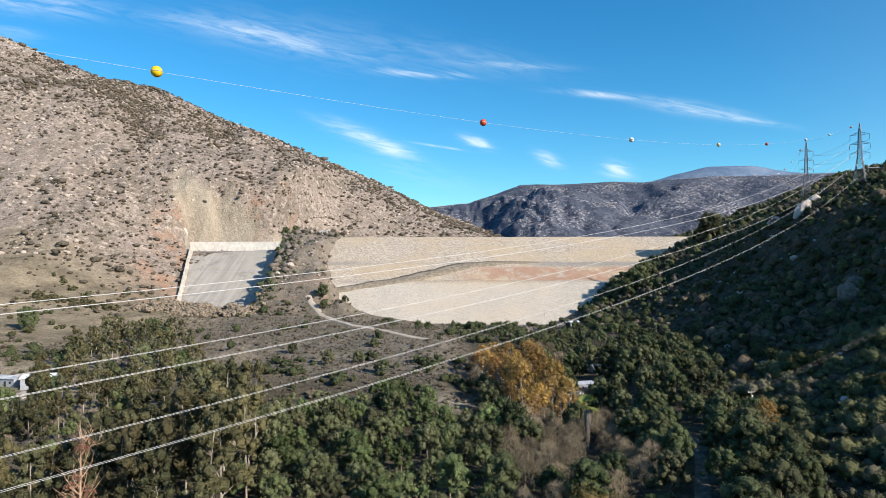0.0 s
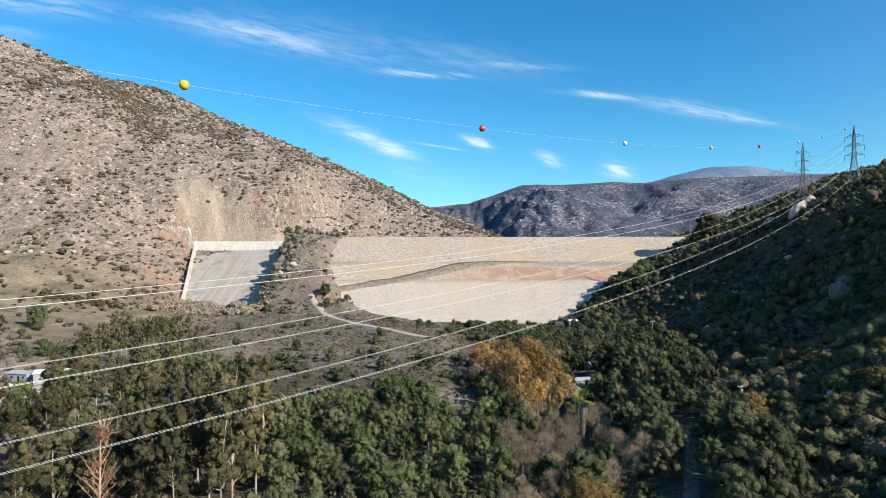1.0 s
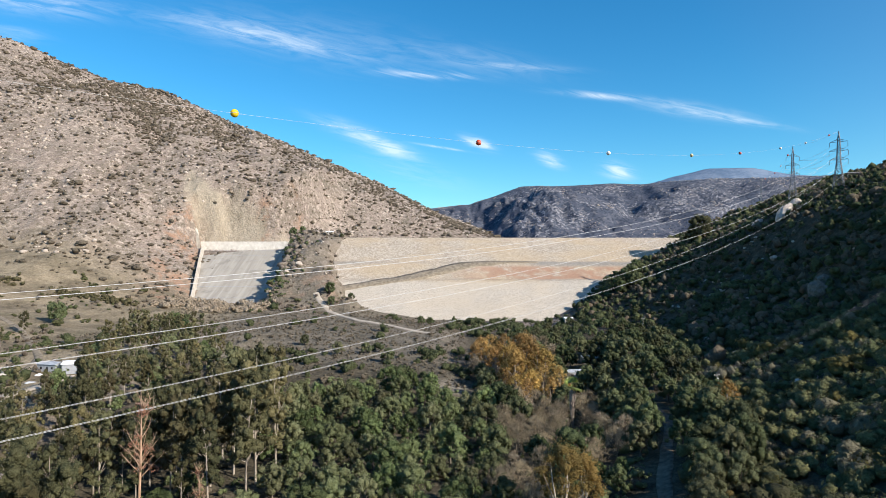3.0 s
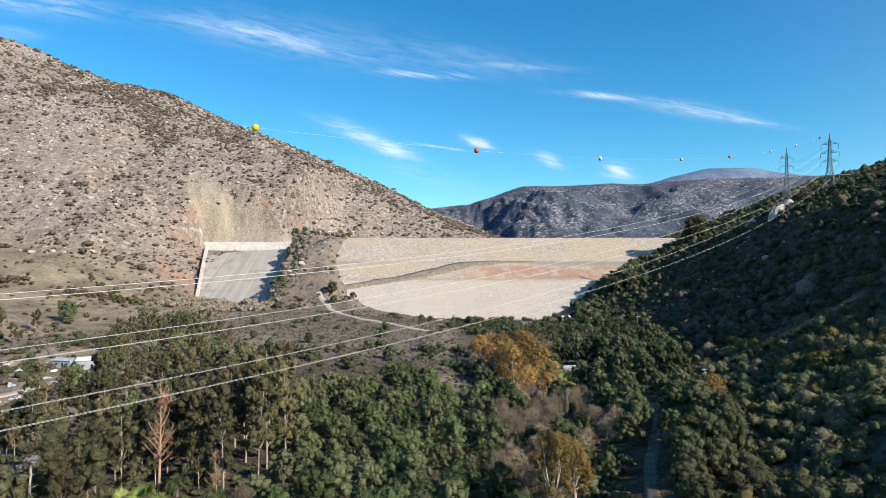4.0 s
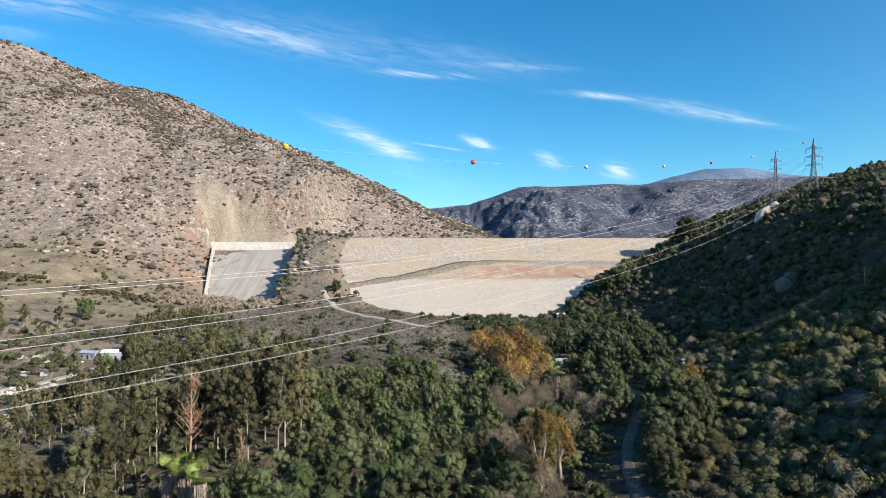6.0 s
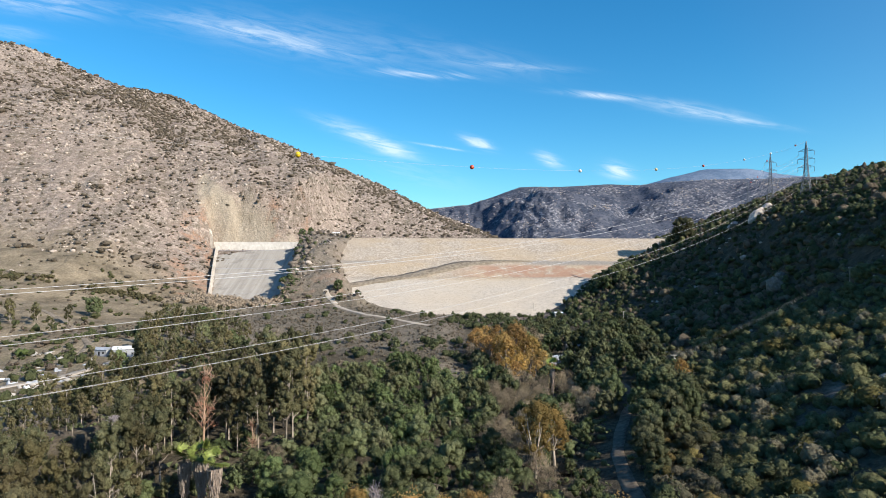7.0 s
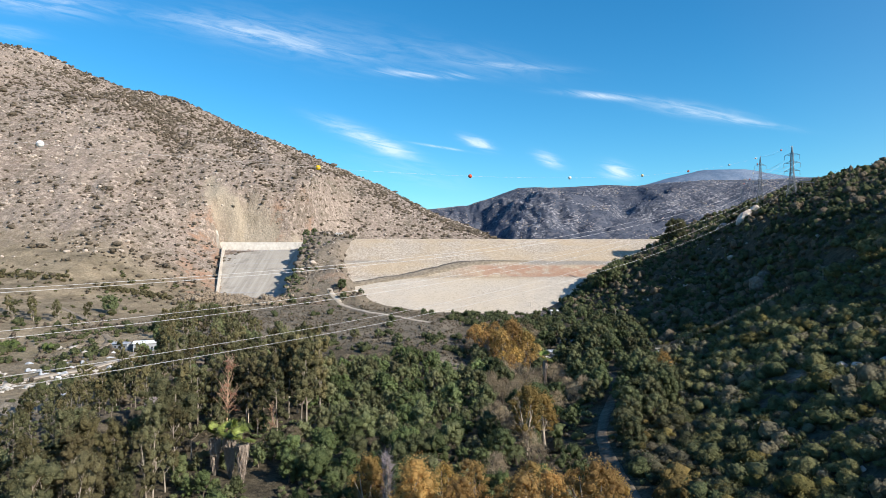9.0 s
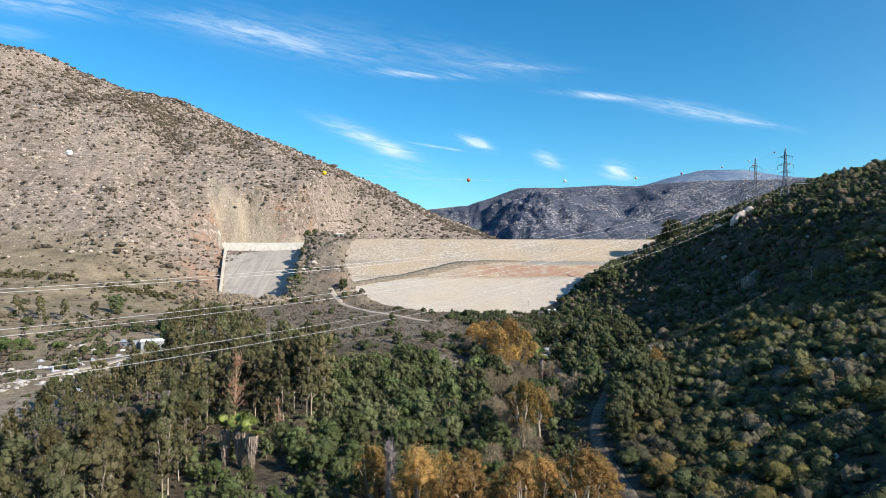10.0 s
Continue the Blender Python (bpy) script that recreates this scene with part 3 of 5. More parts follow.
def build_dam():
    gx = axis((-160, 300, 2.5))
    gy = np.unique(np.r_[np.arange(470, 660, 2.0), 553, 561, 588, 594, 643, 655, 690])
    X, Y = np.meshgrid(gx, gy)
    rough = (fbm(X, Y, 4.5, 3) * 0.35 + fbm(X, Y, 26, 3) * 0.8) * smooth(np.abs(Y - 649), 6, 12)
    wob = fbm(X, Y * 0 + 3, 60, 3) * 3.0 * (1 - smooth(Y, 560, 580))
    Z = dam_z(Y + wob) + rough
    V = np.stack([X, Y, Z], -1).reshape(-1, 3)
    nx = len(gx)
    i = (np.arange(len(gy) - 1)[:, None] * nx + np.arange(nx - 1)[None]).ravel()
    me = mesh_of("dam", V, np.c_[i, i + 1, i + nx + 1, i + nx], M_RIPRAP, True)
    x, y, z = V.T
    masks = {
        "red": smooth(x, -10, 60) * smooth(y, 556, 562) * (1 - smooth(y, 580, 586)),
        "pale": (1 - smooth(y, 548, 556)),
        "grey": smooth(x, 75, 100) * smooth(y, 581, 586) * (1 - smooth(y, 592, 597)) + 0.8 * (1 - smooth(x, -100, -40)) * np.exp(-((y - 590) / 5) ** 2),
    }
    for name, v in masks.items():
        me.attributes.new(name, "FLOAT", "POINT").data.foreach_set("value", np.clip(v, 0, 1).astype(np.float32))
    dam = tagged(new("dam", me), "tall embankment dam faced with pale rock riprap", "dam", kind="structure")
    # dirt ramp across the face
    line = np.array([(-122, 534), (-98, 539), (-78, 545), (-55, 553), (-35, 560), (-10, 572), (15, 582), (40, 588.5), (65, 591), (95, 591)])
    s = np.linspace(0, 1, 60)
    k = np.linspace(0, 1, len(line))
    px, py = np.interp(s, k, line[:, 0]), np.interp(s, k, line[:, 1])
    half = steps(s, (0, 3.0), (0.2, 3.6), (0.45, 6.5), (0.7, 5.0), (0.9, 3.0), (1, 0.6)) * (1 + 0.35 * fbm(px, py, 14, 3))
    rows = []
    for f in (-1.05, -1, -0.3, 0.4, 1, 1.05):
        yy = py + f * half
        rows.append(np.stack([px, yy, dam_z(yy) + (1.15 if abs(f) <= 1 else -0.6) + fbm(px, yy, 8, 3) * 0.4], -1))
    V = np.stack(rows, 1).reshape(-1, 3)
    i = (np.arange(59)[:, None] * 6 + np.arange(5)[None]).ravel()
    part("ramp", mesh_of("ramp", V, np.c_[i, i + 1, i + 7, i + 6], M_RAMP, True), dam, "brown dirt access ramp")
    return dam


build_dam()


# ---- spillway ----
def build_spillway():
    spill = thing("spillway", "weathered concrete spillway chute with pale side walls", "spillway", kind="structure")
    ys = np.linspace(CH_Y0, CH_Y1, 36)
    n = 14
    verts = []
    for y in ys:
        a, b = chute_edges(y)
        for j in range(n + 1):
            f = j / n
            # the crest bows upstream towards its far side
            yy = y - 19.0 * (1 - f) ** 1.6 * smooth(np.array(y), 600, 645)
            verts.append((a + (b - a) * f, yy, float(chute_z(yy))))
    i = (np.arange(35)[:, None] * (n + 1) + np.arange(n)[None]).ravel()
    part("chute", mesh_of("chute", verts, np.c_[i, i + 1, i + n + 2, i + n + 1], M_CHUTE, True), spill, "streaked grey concrete chute slab")
    # thin slab joints standing a little proud
    for yj in np.arange(534, 640, 10.5):
        a, b = chute_edges(yj)
        bm = bmesh.new()
        z = float(chute_z(yj))
        sl = 0.46
        for dx in range(10):
            x0 = a + (b - a) * dx / 10
            x1 = a + (b - a) * (dx + 0.96) / 10
            vs = [bm.verts.new(p) for p in ((x0, yj - 0.2, z - 0.2 * sl + 0.10), (x1, yj - 0.2, z - 0.2 * sl + 0.10), (x1, yj + 0.2, z + 0.2 * sl + 0.10), (x0, yj + 0.2, z + 0.2 * sl + 0.10))]
            bm.faces.new(vs)
        part("slab_joint", mesh_bm("slab_joint", bm, M_SHED), spill, "dark joint between slabs")
    for side in (0, 1):
        bm = bmesh.new()
        rows = []
        for y in np.linspace(CH_Y0 - 4, CH_Y1 + 8, 16):
            e = chute_edges(y)[side]
            zb = float(chute_z(y)) - 1
            top = zb + (6.0 if side == 0 else 1.2) * (1 - 0.35 * smooth(np.array(y), 600, 650)) + 1
            o = -1 if side == 0 else 1
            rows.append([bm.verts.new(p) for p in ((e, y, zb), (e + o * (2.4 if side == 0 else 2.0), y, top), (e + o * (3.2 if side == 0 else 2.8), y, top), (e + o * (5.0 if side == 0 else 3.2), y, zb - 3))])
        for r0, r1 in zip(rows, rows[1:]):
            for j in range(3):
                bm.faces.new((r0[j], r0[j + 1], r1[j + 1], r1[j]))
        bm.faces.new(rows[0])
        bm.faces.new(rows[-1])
        # the right wall's shadow is carried by its dark rock colour
        part("side_wall", mesh_bm("side_wall", bm, M_WALL if side == 0 else M_SHADEROCK), spill, "pale concrete training wall" if side == 0 else "rock-cut side wall with shade put into its colour")
    # far wall across the approach, and its return up the cut slope
    bm = bmesh.new()
    add_box(bm, -286, -180, 688, 691, 56, 70.4, 0.15)
    part("end_wall", mesh_bm("end_wall", bm, M_ENDWALL), spill, "long pale concrete retaining wall, its colour brightened as by sun")
    bm = bmesh.new()
    lo, hi = [], []
    for f in np.linspace(0, 1, 12):
        x, y = -267 - 30 * f, 650 + 40 * f
        z = min(63 + 34 * f, ground_z(x, y) + 2.5) if f > 0.1 else 64
        lo.append([bm.verts.new((x + 6, y - 2, z - 8)), bm.verts.new((x, y, z)), bm.verts.new((x - 2.0, y + 2.0, z - 0.4)), bm.verts.new((x - 2, y + 2, z - 10))])
    for r0, r1 in zip(lo, lo[1:]):
        for j in range(3):
            bm.faces.new((r0[j], r0[j + 1], r1[j + 1], r1[j]))
    bm.faces.new(lo[0])
    bm.faces.new(lo[-1])
    part("wing_wall", mesh_bm("wing_wall", bm, M_WALL), spill, "pale wing wall climbing the slope")


build_spillway()


# ---- roads and tracks ----
ribbon("dirt_track", [(-114, 514), (-110, 506), (-101, 493), (-84, 466), (-67, 440), (-53, 429), (-39, 419), (-26, 402), (-8, 388)], 5.5, M_DIRT, "pale dirt track curving below the dam")
ribbon("valley_road", [(66, 300), (74, 262), (80, 220), (79, 187), (69, 163), (60, 141), (53, 120), (50, 100), (48.5, 80), (47.5, 62), (48, 40), (50, 0), (52, -50)], 4.4, M_ASPHALT, "narrow worn valley road through the trees", 0.12)
ribbon("farm_track", [(-260, 115), (-222, 145), (-205, 166), (-194, 185), (-187, 196), (-177, 210), (-172, 232), (-170, 250)], 6.0, M_DIRT, "pale dirt farm track across the flats")
ribbon("bench_track", [(-178, 214), (-192, 240), (-200, 275), (-222, 302), (-243, 327), (-262, 346), (-290, 368)], 4.0, M_RAMP, "faint dirt track up to the bench")


# ---- power line ----
LINE_U = Vector((-0.67495, -0.73786, 0))
LINE_P = Vector((-0.73786, 0.67495, 0))
PYL_A, PYL_B, PYL_C = Vector((305.4, 446.5, 0)), Vector((355.0, 595.6, 0)), Vector((512, 960, 0))
ARMS = ((0.50, 6.2), (0.655, 6.4), (0.81, 6.0))


def build_pylon(base, top, turn, group):
    """Lattice tower: legs, bracing, three pairs of arms, insulators."""
    H = top - base.z
    py = thing("pylon", "grey steel lattice power pylon with three crossarms standing on the hilltop", "pylon", group, at=Matrix.Translation(base) @ Matrix.Rotation(turn, 4, "Z"))
    half = lambda f: float(np.interp(f, (0, 0.46, 0.84, 1.0), (3.8, 1.35, 0.85, 0.08)))
    lev = [0, 0.13, 0.24, 0.34, 0.42, 0.50, 0.55, 0.60, 0.655, 0.705, 0.76, 0.81, 0.86, 0.92, 1.0]
    cs = ((-1, -1), (1, -1), (1, 1), (-1, 1))
    for sx, sy in cs:
        v, fc = tube([(sx * half(a), sy * half(a), a * H - (2.5 if a == 0 else 0)) for a in lev], [0.22] * len(lev), 4)
        part("leg", mesh_of("leg", v, fc, M_STEEL), py)
    for i in range(4):
        bm = bmesh.new()
        (ax, ay), (bx, by) = cs[i], cs[(i + 1) % 4]
        for a, b in zip(lev, lev[1:-1]):
            add_bar(bm, (ax * half(a), ay * half(a), a * H), (bx * half(b), by * half(b), b * H), 0.2)
            add_bar(bm, (bx * half(a), by * half(a), a * H), (ax * half(b), ay * half(b), b * H), 0.2)
            add_bar(bm, (ax * half(b), ay * half(b), b * H), (bx * half(b), by * half(b), b * H), 0.18)
        part("bracing", mesh_bm("bracing", bm, M_STEEL), py)
    for f, reach in ARMS:
        for sx in (-1, 1):
            h = half(f)
            tip = (sx * reach, 0, f * H)
            bars = []
            for sy in (-1, 1):
                bars.append(((sx * h, sy * h, f * H), tip, 0.16))
                bars.append(((sx * h, sy * h, (f + 0.045) * H), tip, 0.14))
                bars.append(((sx * h, sy * h, (f + 0.045) * H), (sx * (h + reach) / 2, sy * h * 0.5, f * H), 0.1))
            arm = None
            for a, b, w in bars:
                bm = bmesh.new()
                add_bar(bm, a, b, w)
                if arm is None:
                    arm = part("crossarm", mesh_bm("crossarm", bm, M_STEEL), py)
                else:
                    part("strut", mesh_bm("strut", bm, M_STEEL), arm)
            pts, rad = [], []
            for j in range(15):
                pts.append((sx * reach, 0, f * H - 0.2 - j * 0.25))
                rad.append(0.20 if j % 2 else 0.10)
            v, fc = tube(pts, rad, 6)
            part("insulator", mesh_of("insulator", v, fc, M_GLASSI), arm, "dark insulator string")
    return py


def wire(pts, r, name, label, category="cable", k=5):
    v, f = tube(pts, [r] * len(pts), k)
    return tagged(new(name, mesh_of(name, v, f, M_WIRE, True)), label, category)


def build_line():
    for p, z0 in ((PYL_A, None), (PYL_B, None), (PYL_C, None)):
        p.z = ground_z(p.x, p.y)
    tops = {"a": 153.2, "b": 166.4, "c": 176.0}
    turn = math.atan2(LINE_P.y, LINE_P.x)
    build_pylon(PYL_A, tops["a"], turn, "power pylons")
    build_pylon(PYL_B, tops["b"], math.atan2(149, 50) - math.pi / 2, "power pylons")
    build_pylon(PYL_C, tops["c"], math.atan2(365, 157) - math.pi / 2, "power pylons")
    S = np.linspace(0, 1150, 150)
    for zm in (36.7, 45.5, 53.6):
        for q in (-5.6, 5.6):
            for sub in (-0.24, 0.24):
                pts = [tuple(PYL_A.xy.to_3d() + LINE_U * s + LINE_P * (q + sub) + Vector((0, 0, zm + 2.2e-4 * (s - 622) ** 2))) for s in S]
                wire(pts, 0.021, "conductor", "thin aluminium power conductor hanging from a pylon")
    shield = lambda s: PYL_A.xy.to_3d() + LINE_U * s + Vector((0, 0, 81.5 + 1.91e-4 * (s - 612) ** 2))
    wire([tuple(shield(s)) for s in S], 0.016, "shield_wire", "thin shield wire strung with marker balls")
    # wires on to the next pylons
    def span(a, b, sag):
        return [tuple(a.lerp(b, f) - Vector((0, 0, 4 * sag * f * (1 - f)))) for f in np.linspace(0, 1, 30)]
    ha, hb, hc = tops["a"] - PYL_A.z, tops["b"] - PYL_B.z, tops["c"] - PYL_C.z
    perp = {0: LINE_P, 1: Vector((-149, 50, 0)).normalized(), 2: Vector((-365, 157, 0)).normalized()}
    for f, reach in ARMS:
        for sgn in (-1, 1):
            a = PYL_A + perp[0] * sgn * reach + Vector((0, 0, f * ha - 3.7))
            b = PYL_B + perp[1] * sgn * reach + Vector((0, 0, f * hb - 3.7))
            c = PYL_C + perp[2] * sgn * reach + Vector((0, 0, f * hc - 3.7))
            wire(span(a, b, 4.0), 0.07, "conductor", "thin aluminium power conductor hanging from a pylon")
            wire(span(b, c, 16.0), 0.07, "conductor", "thin aluminium power conductor hanging from a pylon")
    ta, tb, tc = (Vector((p.x, p.y, z)) for p, z in ((PYL_A, tops["a"]), (PYL_B, tops["b"]), (PYL_C, tops["c"])))
    wire(span(ta, tb, 2.5), 0.035, "shield_wire", "thin shield wire strung with marker balls")
    bc = span(tb, tc, 11.0)
    wire(bc, 0.035, "shield_wire", "thin shield wire strung with marker balls")
    # marker balls
    colours = {"yellow": (0.80, 0.52, 0.02), "red": (0.62, 0.09, 0.04), "white": (0.78, 0.77, 0.74), "pale_yellow": (0.72, 0.60, 0.32)}
    mats = {k: plain(k + "_ball_paint", c, 0.4, 0, 0.08, 1.5) for k, c in colours.items()}

    def ball(at, colour, r=0.68):
        b = thing("marker_ball", colour.replace("_", " ") + " spherical marker ball clamped on the shield wire", "marker ball", "marker balls", at=Matrix.Translation(at))
        for sz in (1, -1):
            bm = bmesh.new()
            bmesh.ops.create_uvsphere(bm, u_segments=20, v_segments=14, radius=r)
            bmesh.ops.bisect_plane(bm, geom=bm.verts[:] + bm.edges[:] + bm.faces[:], plane_co=(0, 0, 0.015 * sz), plane_no=(0, 0, -sz), clear_outer=True)
            part("half_shell", mesh_bm("half_shell", bm, mats[colour], True), b)
        bm = bmesh.new()
        bmesh.ops.create_cone(bm, segments=24, radius1=r * 1.035, radius2=r * 1.035, depth=0.07, cap_ends=True)
        part("rim", mesh_bm("rim", bm, M_SHED), b, "dark joining flange")
    for s, colour in ((568.5, "white"), (504.2, "yellow"), (440.5, "red"), (374.4, "white"), (303.2, "pale_yellow"), (240.8, "red"), (168.0, "white"), (107.8, "white"), (36.2, "red"), (632, "yellow"), (696, "red")):
        ball(shield(s), colour)
    for i, colour in ((3, "red"), (8, "white"), (13, "red"), (18, "white"), (23, "red")):
        ball(Vector(bc[i]), colour, 0.9)


build_line()


# ---- vegetation: kinds ----
def join_leaves(name, v, f, mat):
    return mesh_of(name, v, f, mat)


def limb(r, a, b, ra, rb, bend=0.12, k=5, n=4):
    a, b = np.asarray(a, float), np.asarray(b, float)
    t = np.linspace(0, 1, n + 1)[:, None]
    side = r.normal(size=3) * np.linalg.norm(b - a) * bend
    pts = a + (b - a) * t + side * (t * (1 - t) * 4) * 0.5
    return tube(pts, ra + (rb - ra) * t[:, 0], k)


def tree_kind(name, label, category, group, wood, crown, bark, leaf):
    """A tree at the origin: trunk with limbs, and crown."""
    t = thing(name, label, category, group)
    part("trunk", mesh_of("trunk", *wood[0], bark, True), t)
    if len(wood) > 1:
        tagged(part("branchwork", mesh_of("branchwork", *merge(wood[1:]), bark, True), t), kind="stuff")
    if crown is not None:
        part("crown", mesh_of("crown", *crown, leaf, True), t)
    return t


def eucalyptus(seed, far=False):
    r = np.random.default_rng(seed)
    H = r.uniform(21, 27)
    lean = r.normal(size=2) * 1.4
    at = lambda f: np.array([lean[0] * f * f, lean[1] * f * f, H * f])
    wood = [tube([at(f) for f in np.linspace(-0.04, 0.93, 9)], np.linspace(0.27, 0.05, 9), 6)]
    cen, rad = [], []
    low = r.uniform(0.12, 0.32)
    for i in range(r.integers(12, 15)):
        f = r.uniform(low, 0.8)
        ang, out = i * 2.4 + r.normal() * 0.4, r.uniform(1.6, 3.6) * (1.2 - 0.55 * f)
        tip = at(f) + np.array([np.cos(ang) * out, np.sin(ang) * out, r.uniform(1.5, 4.5)])
        wood.append(limb(r, at(f), tip, 0.13 * (1.2 - f), 0.03, k=4, n=3))
        for j in range(r.integers(2, 4)):
            cen.append(tip + r.normal(size=3) * (0.9, 0.9, 1.1))
            rad.append(r.uniform(0.95, 1.85) * np.array([1, 1, 1.25]))
    for j in range(5):
        cen.append(at(r.uniform(0.84, 0.99)) + r.normal(size=3) * (0.8, 0.8, 0.5))
        rad.append(r.uniform(0.8, 1.4) * np.array([1, 1, 1.4]))
    crown = leaves(r, np.array(cen), np.array(rad), 22 if far else 56, 0.27 if far else 0.18, 0.5, 0.72, 0.6, 1.3)
    return tree_kind("eucalyptus", "tall slender eucalyptus with pale trunk and olive crown", "tree", "eucalyptus grove", wood, crown, M_PALEBARK, M_EUC)


def dome_tree(seed, name, label, group, H, R, clumps, cr, count, size, bark, leaf, mid=0.52, rise=0.45, under=-0.55, core=0.82, twig=False):
    """A broad-crowned tree: short trunk, forked limbs, clumps over an uneven dome."""
    r = np.random.default_rng(seed)
    fork = np.array([r.normal() * 0.3, r.normal() * 0.3, H * 0.28])
    wood = [tube([(0, 0, -0.8), (fork[0] * 0.4, fork[1] * 0.4, H * 0.14), fork], [0.035 * H, 0.028 * H, 0.024 * H], 6)]
    cen, rad = [], []
    lob = r.uniform(0.72, 1.22, 7)
    for i in range(clumps):
        ang = i * 2.39996 + r.normal() * 0.3
        up = under + (1 - under) * ((i + r.random()) / clumps) ** 0.8
        k = lob[int(ang / (2 * np.pi) * 7) % 7]
        ring = math.sqrt(max(0.0, 1 - up ** 2)) * R * k * r.uniform(0.5, 1.02)
        cen.append((math.cos(ang) * ring, math.sin(ang) * ring, H * (mid + up * rise * (0.85 + 0.2 * k))))
        rad.append(cr * r.uniform(0.45, 1.3) * r.uniform(0.75, 1.25, 3))
        if i % 4 == 0:
            wood.append(limb(r, fork, np.array(cen[-1]) * (0.92, 0.92, 0.97), 0.016 * H, 0.003 * H, k=4, n=3))
    crown = leaves(r, np.array(cen), np.array(rad), count, size, 0.55, core, 0.7, 1.3, twig)
    return tree_kind(name, label, "tree", group, wood, crown, bark, leaf)


def oak(seed, far=False):
    return dome_tree(seed, "live_oak", "broad dark green live oak with dense rounded crown", "live oaks", 11.0, 4.9, 34, 1.6, 20 if far else 62, 0.27 if far else 0.19, M_BARK, M_OAK, 0.50, 0.44)


def willow(seed, far=False):
    return dome_tree(seed, "willow", "bushy green willow of the creek thicket", "creek thicket", 8.5, 3.3, 22, 1.35, 24 if far else 54, 0.25 if far else 0.17, M_BARK, M_THICKET, 0.46, 0.46)


def sycamore(seed):
    return dome_tree(seed, "sycamore", "sycamore with golden orange autumn leaves and pale limbs", "sycamores", 15.0, 4.3, 38, 1.2, 80, 0.155, M_PALEBARK, M_GOLD, 0.56, 0.42, core=0.62)


def bare_willow(seed):
    return dome_tree(seed, "bare_willow", "leafless grey-brown willow with a haze of fine twigs", "bare willows", 9.0, 3.6, 30, 1.15, 64, 0.34, M_BARK, M_BARE, 0.5, 0.45, core=0, twig=True)


def dead_tree(seed):
    r = np.random.default_rng(seed)
    H = 27.0
    wood = [tube([(math.sin(f * 2) * 0.5, 0, H * f) for f in np.linspace(-0.03, 1, 9)], np.linspace(0.40, 0.05, 9), 6)]
    cen = []
    for i in range(30):
        f = r.uniform(0.22, 0.92)
        ang, out = r.uniform(0, 2 * np.pi), r.uniform(2.0, 5.5) * (1.25 - f)
        a = np.array([math.sin(f * 2) * 0.5, 0, H * f])
        tip = a + np.array([np.cos(ang) * out, np.sin(ang) * out, r.uniform(3, 8) * (1.2 - f)])
        wood.append(limb(r, a, tip, 0.13, 0.03, k=4))
        for j in range(5):
            b = a + (tip - a) * r.uniform(0.4, 1)
            e = b + r.normal(size=3) * 1.0 + (0, 0, 1.0)
            wood.append(limb(r, b, e, 0.05, 0.015, k=4, n=2))
        if i % 2:
            cen.append(a + (tip - a) * 0.6 - (0, 0, 1.5))
    crown = leaves(r, np.array(cen), np.full((len(cen), 3), 1.0), 40, 0.20, 0.3, 0)
    return tree_kind("dead_eucalyptus", "dead eucalyptus with bare orange limbs and rusty leaves", "tree", "dead trees", wood, crown, M_DEADBARK, M_DEADLEAF)


def fan_palm(seed, H, label, shag=1.0):
    r = np.random.default_rng(seed)
    t = thing("fan_palm", label, "palm", "fan palms")
    part("trunk", mesh_of("trunk", *tube([(0, 0, -0.6), (0.1, 0, H * 0.5), (0, 0.1, H)], [0.5, 0.42, 0.36], 8), M_BARK, True), t)
    v, f = [], []

    def blade(a, b, w, up):
        a, b = np.asarray(a), np.asarray(b)
        s = np.cross(b - a, up)
        s = s / (np.linalg.norm(s) + 1e-9) * w
        o = len(v)
        v.extend([a - s * 0.4, a + s * 0.4, b])
        f.append((o, o + 1, o + 2))
    # hanging skirt of dead fronds
    for i in range(1300):
        ang, z = r.uniform(0, 2 * np.pi), H * (0.26 + 0.68 * r.random() ** 0.6)
        o = (0.55 + 1.5 * (z / H) ** 2) * r.uniform(0.55, 1.25) * shag
        p = np.array([math.cos(ang) * o * 0.7, math.sin(ang) * o * 0.7, z])
        blade(p, p + (math.cos(ang) * r.uniform(0, 0.5), math.sin(ang) * r.uniform(0, 0.5), -r.uniform(0.8, 3.2)), 0.42, r.normal(size=3))
    part("skirt", mesh_of("skirt", np.array(v), np.array(f), M_SKIRT), t, "shaggy skirt of dry hanging fronds")
    v, f = [], []
    for i in range(36):
        ang, el = i * 2.4, -0.45 + 1.85 * ((i * 0.618) % 1.0)
        d = np.array([math.cos(ang) * math.cos(el), math.sin(ang) * math.cos(el), math.sin(el)])
        hub = np.array([0, 0, H + 0.5]) + d * r.uniform(1.4, 2.2)
        side = np.cross(d, (0, 0, 1))
        side /= np.linalg.norm(side) + 1e-9
        nrm = np.cross(side, d)
        blade((0, 0, H), hub, 0.10, nrm)
        for j in np.linspace(-1.35, 1.35, 11):
            e = d * math.cos(j) + side * math.sin(j)
            tip = hub + e * r.uniform(1.6, 2.2) - np.array([0, 0, 0.25 * abs(j)])
            blade(hub + e * 1.0, hub, 0.34, nrm)
            blade(hub + e * 0.8, tip, 0.26, nrm)
    part("crown", mesh_of("crown", np.array(v), np.array(f), M_PALM), t, "yellow-green fan fronds")
    return t


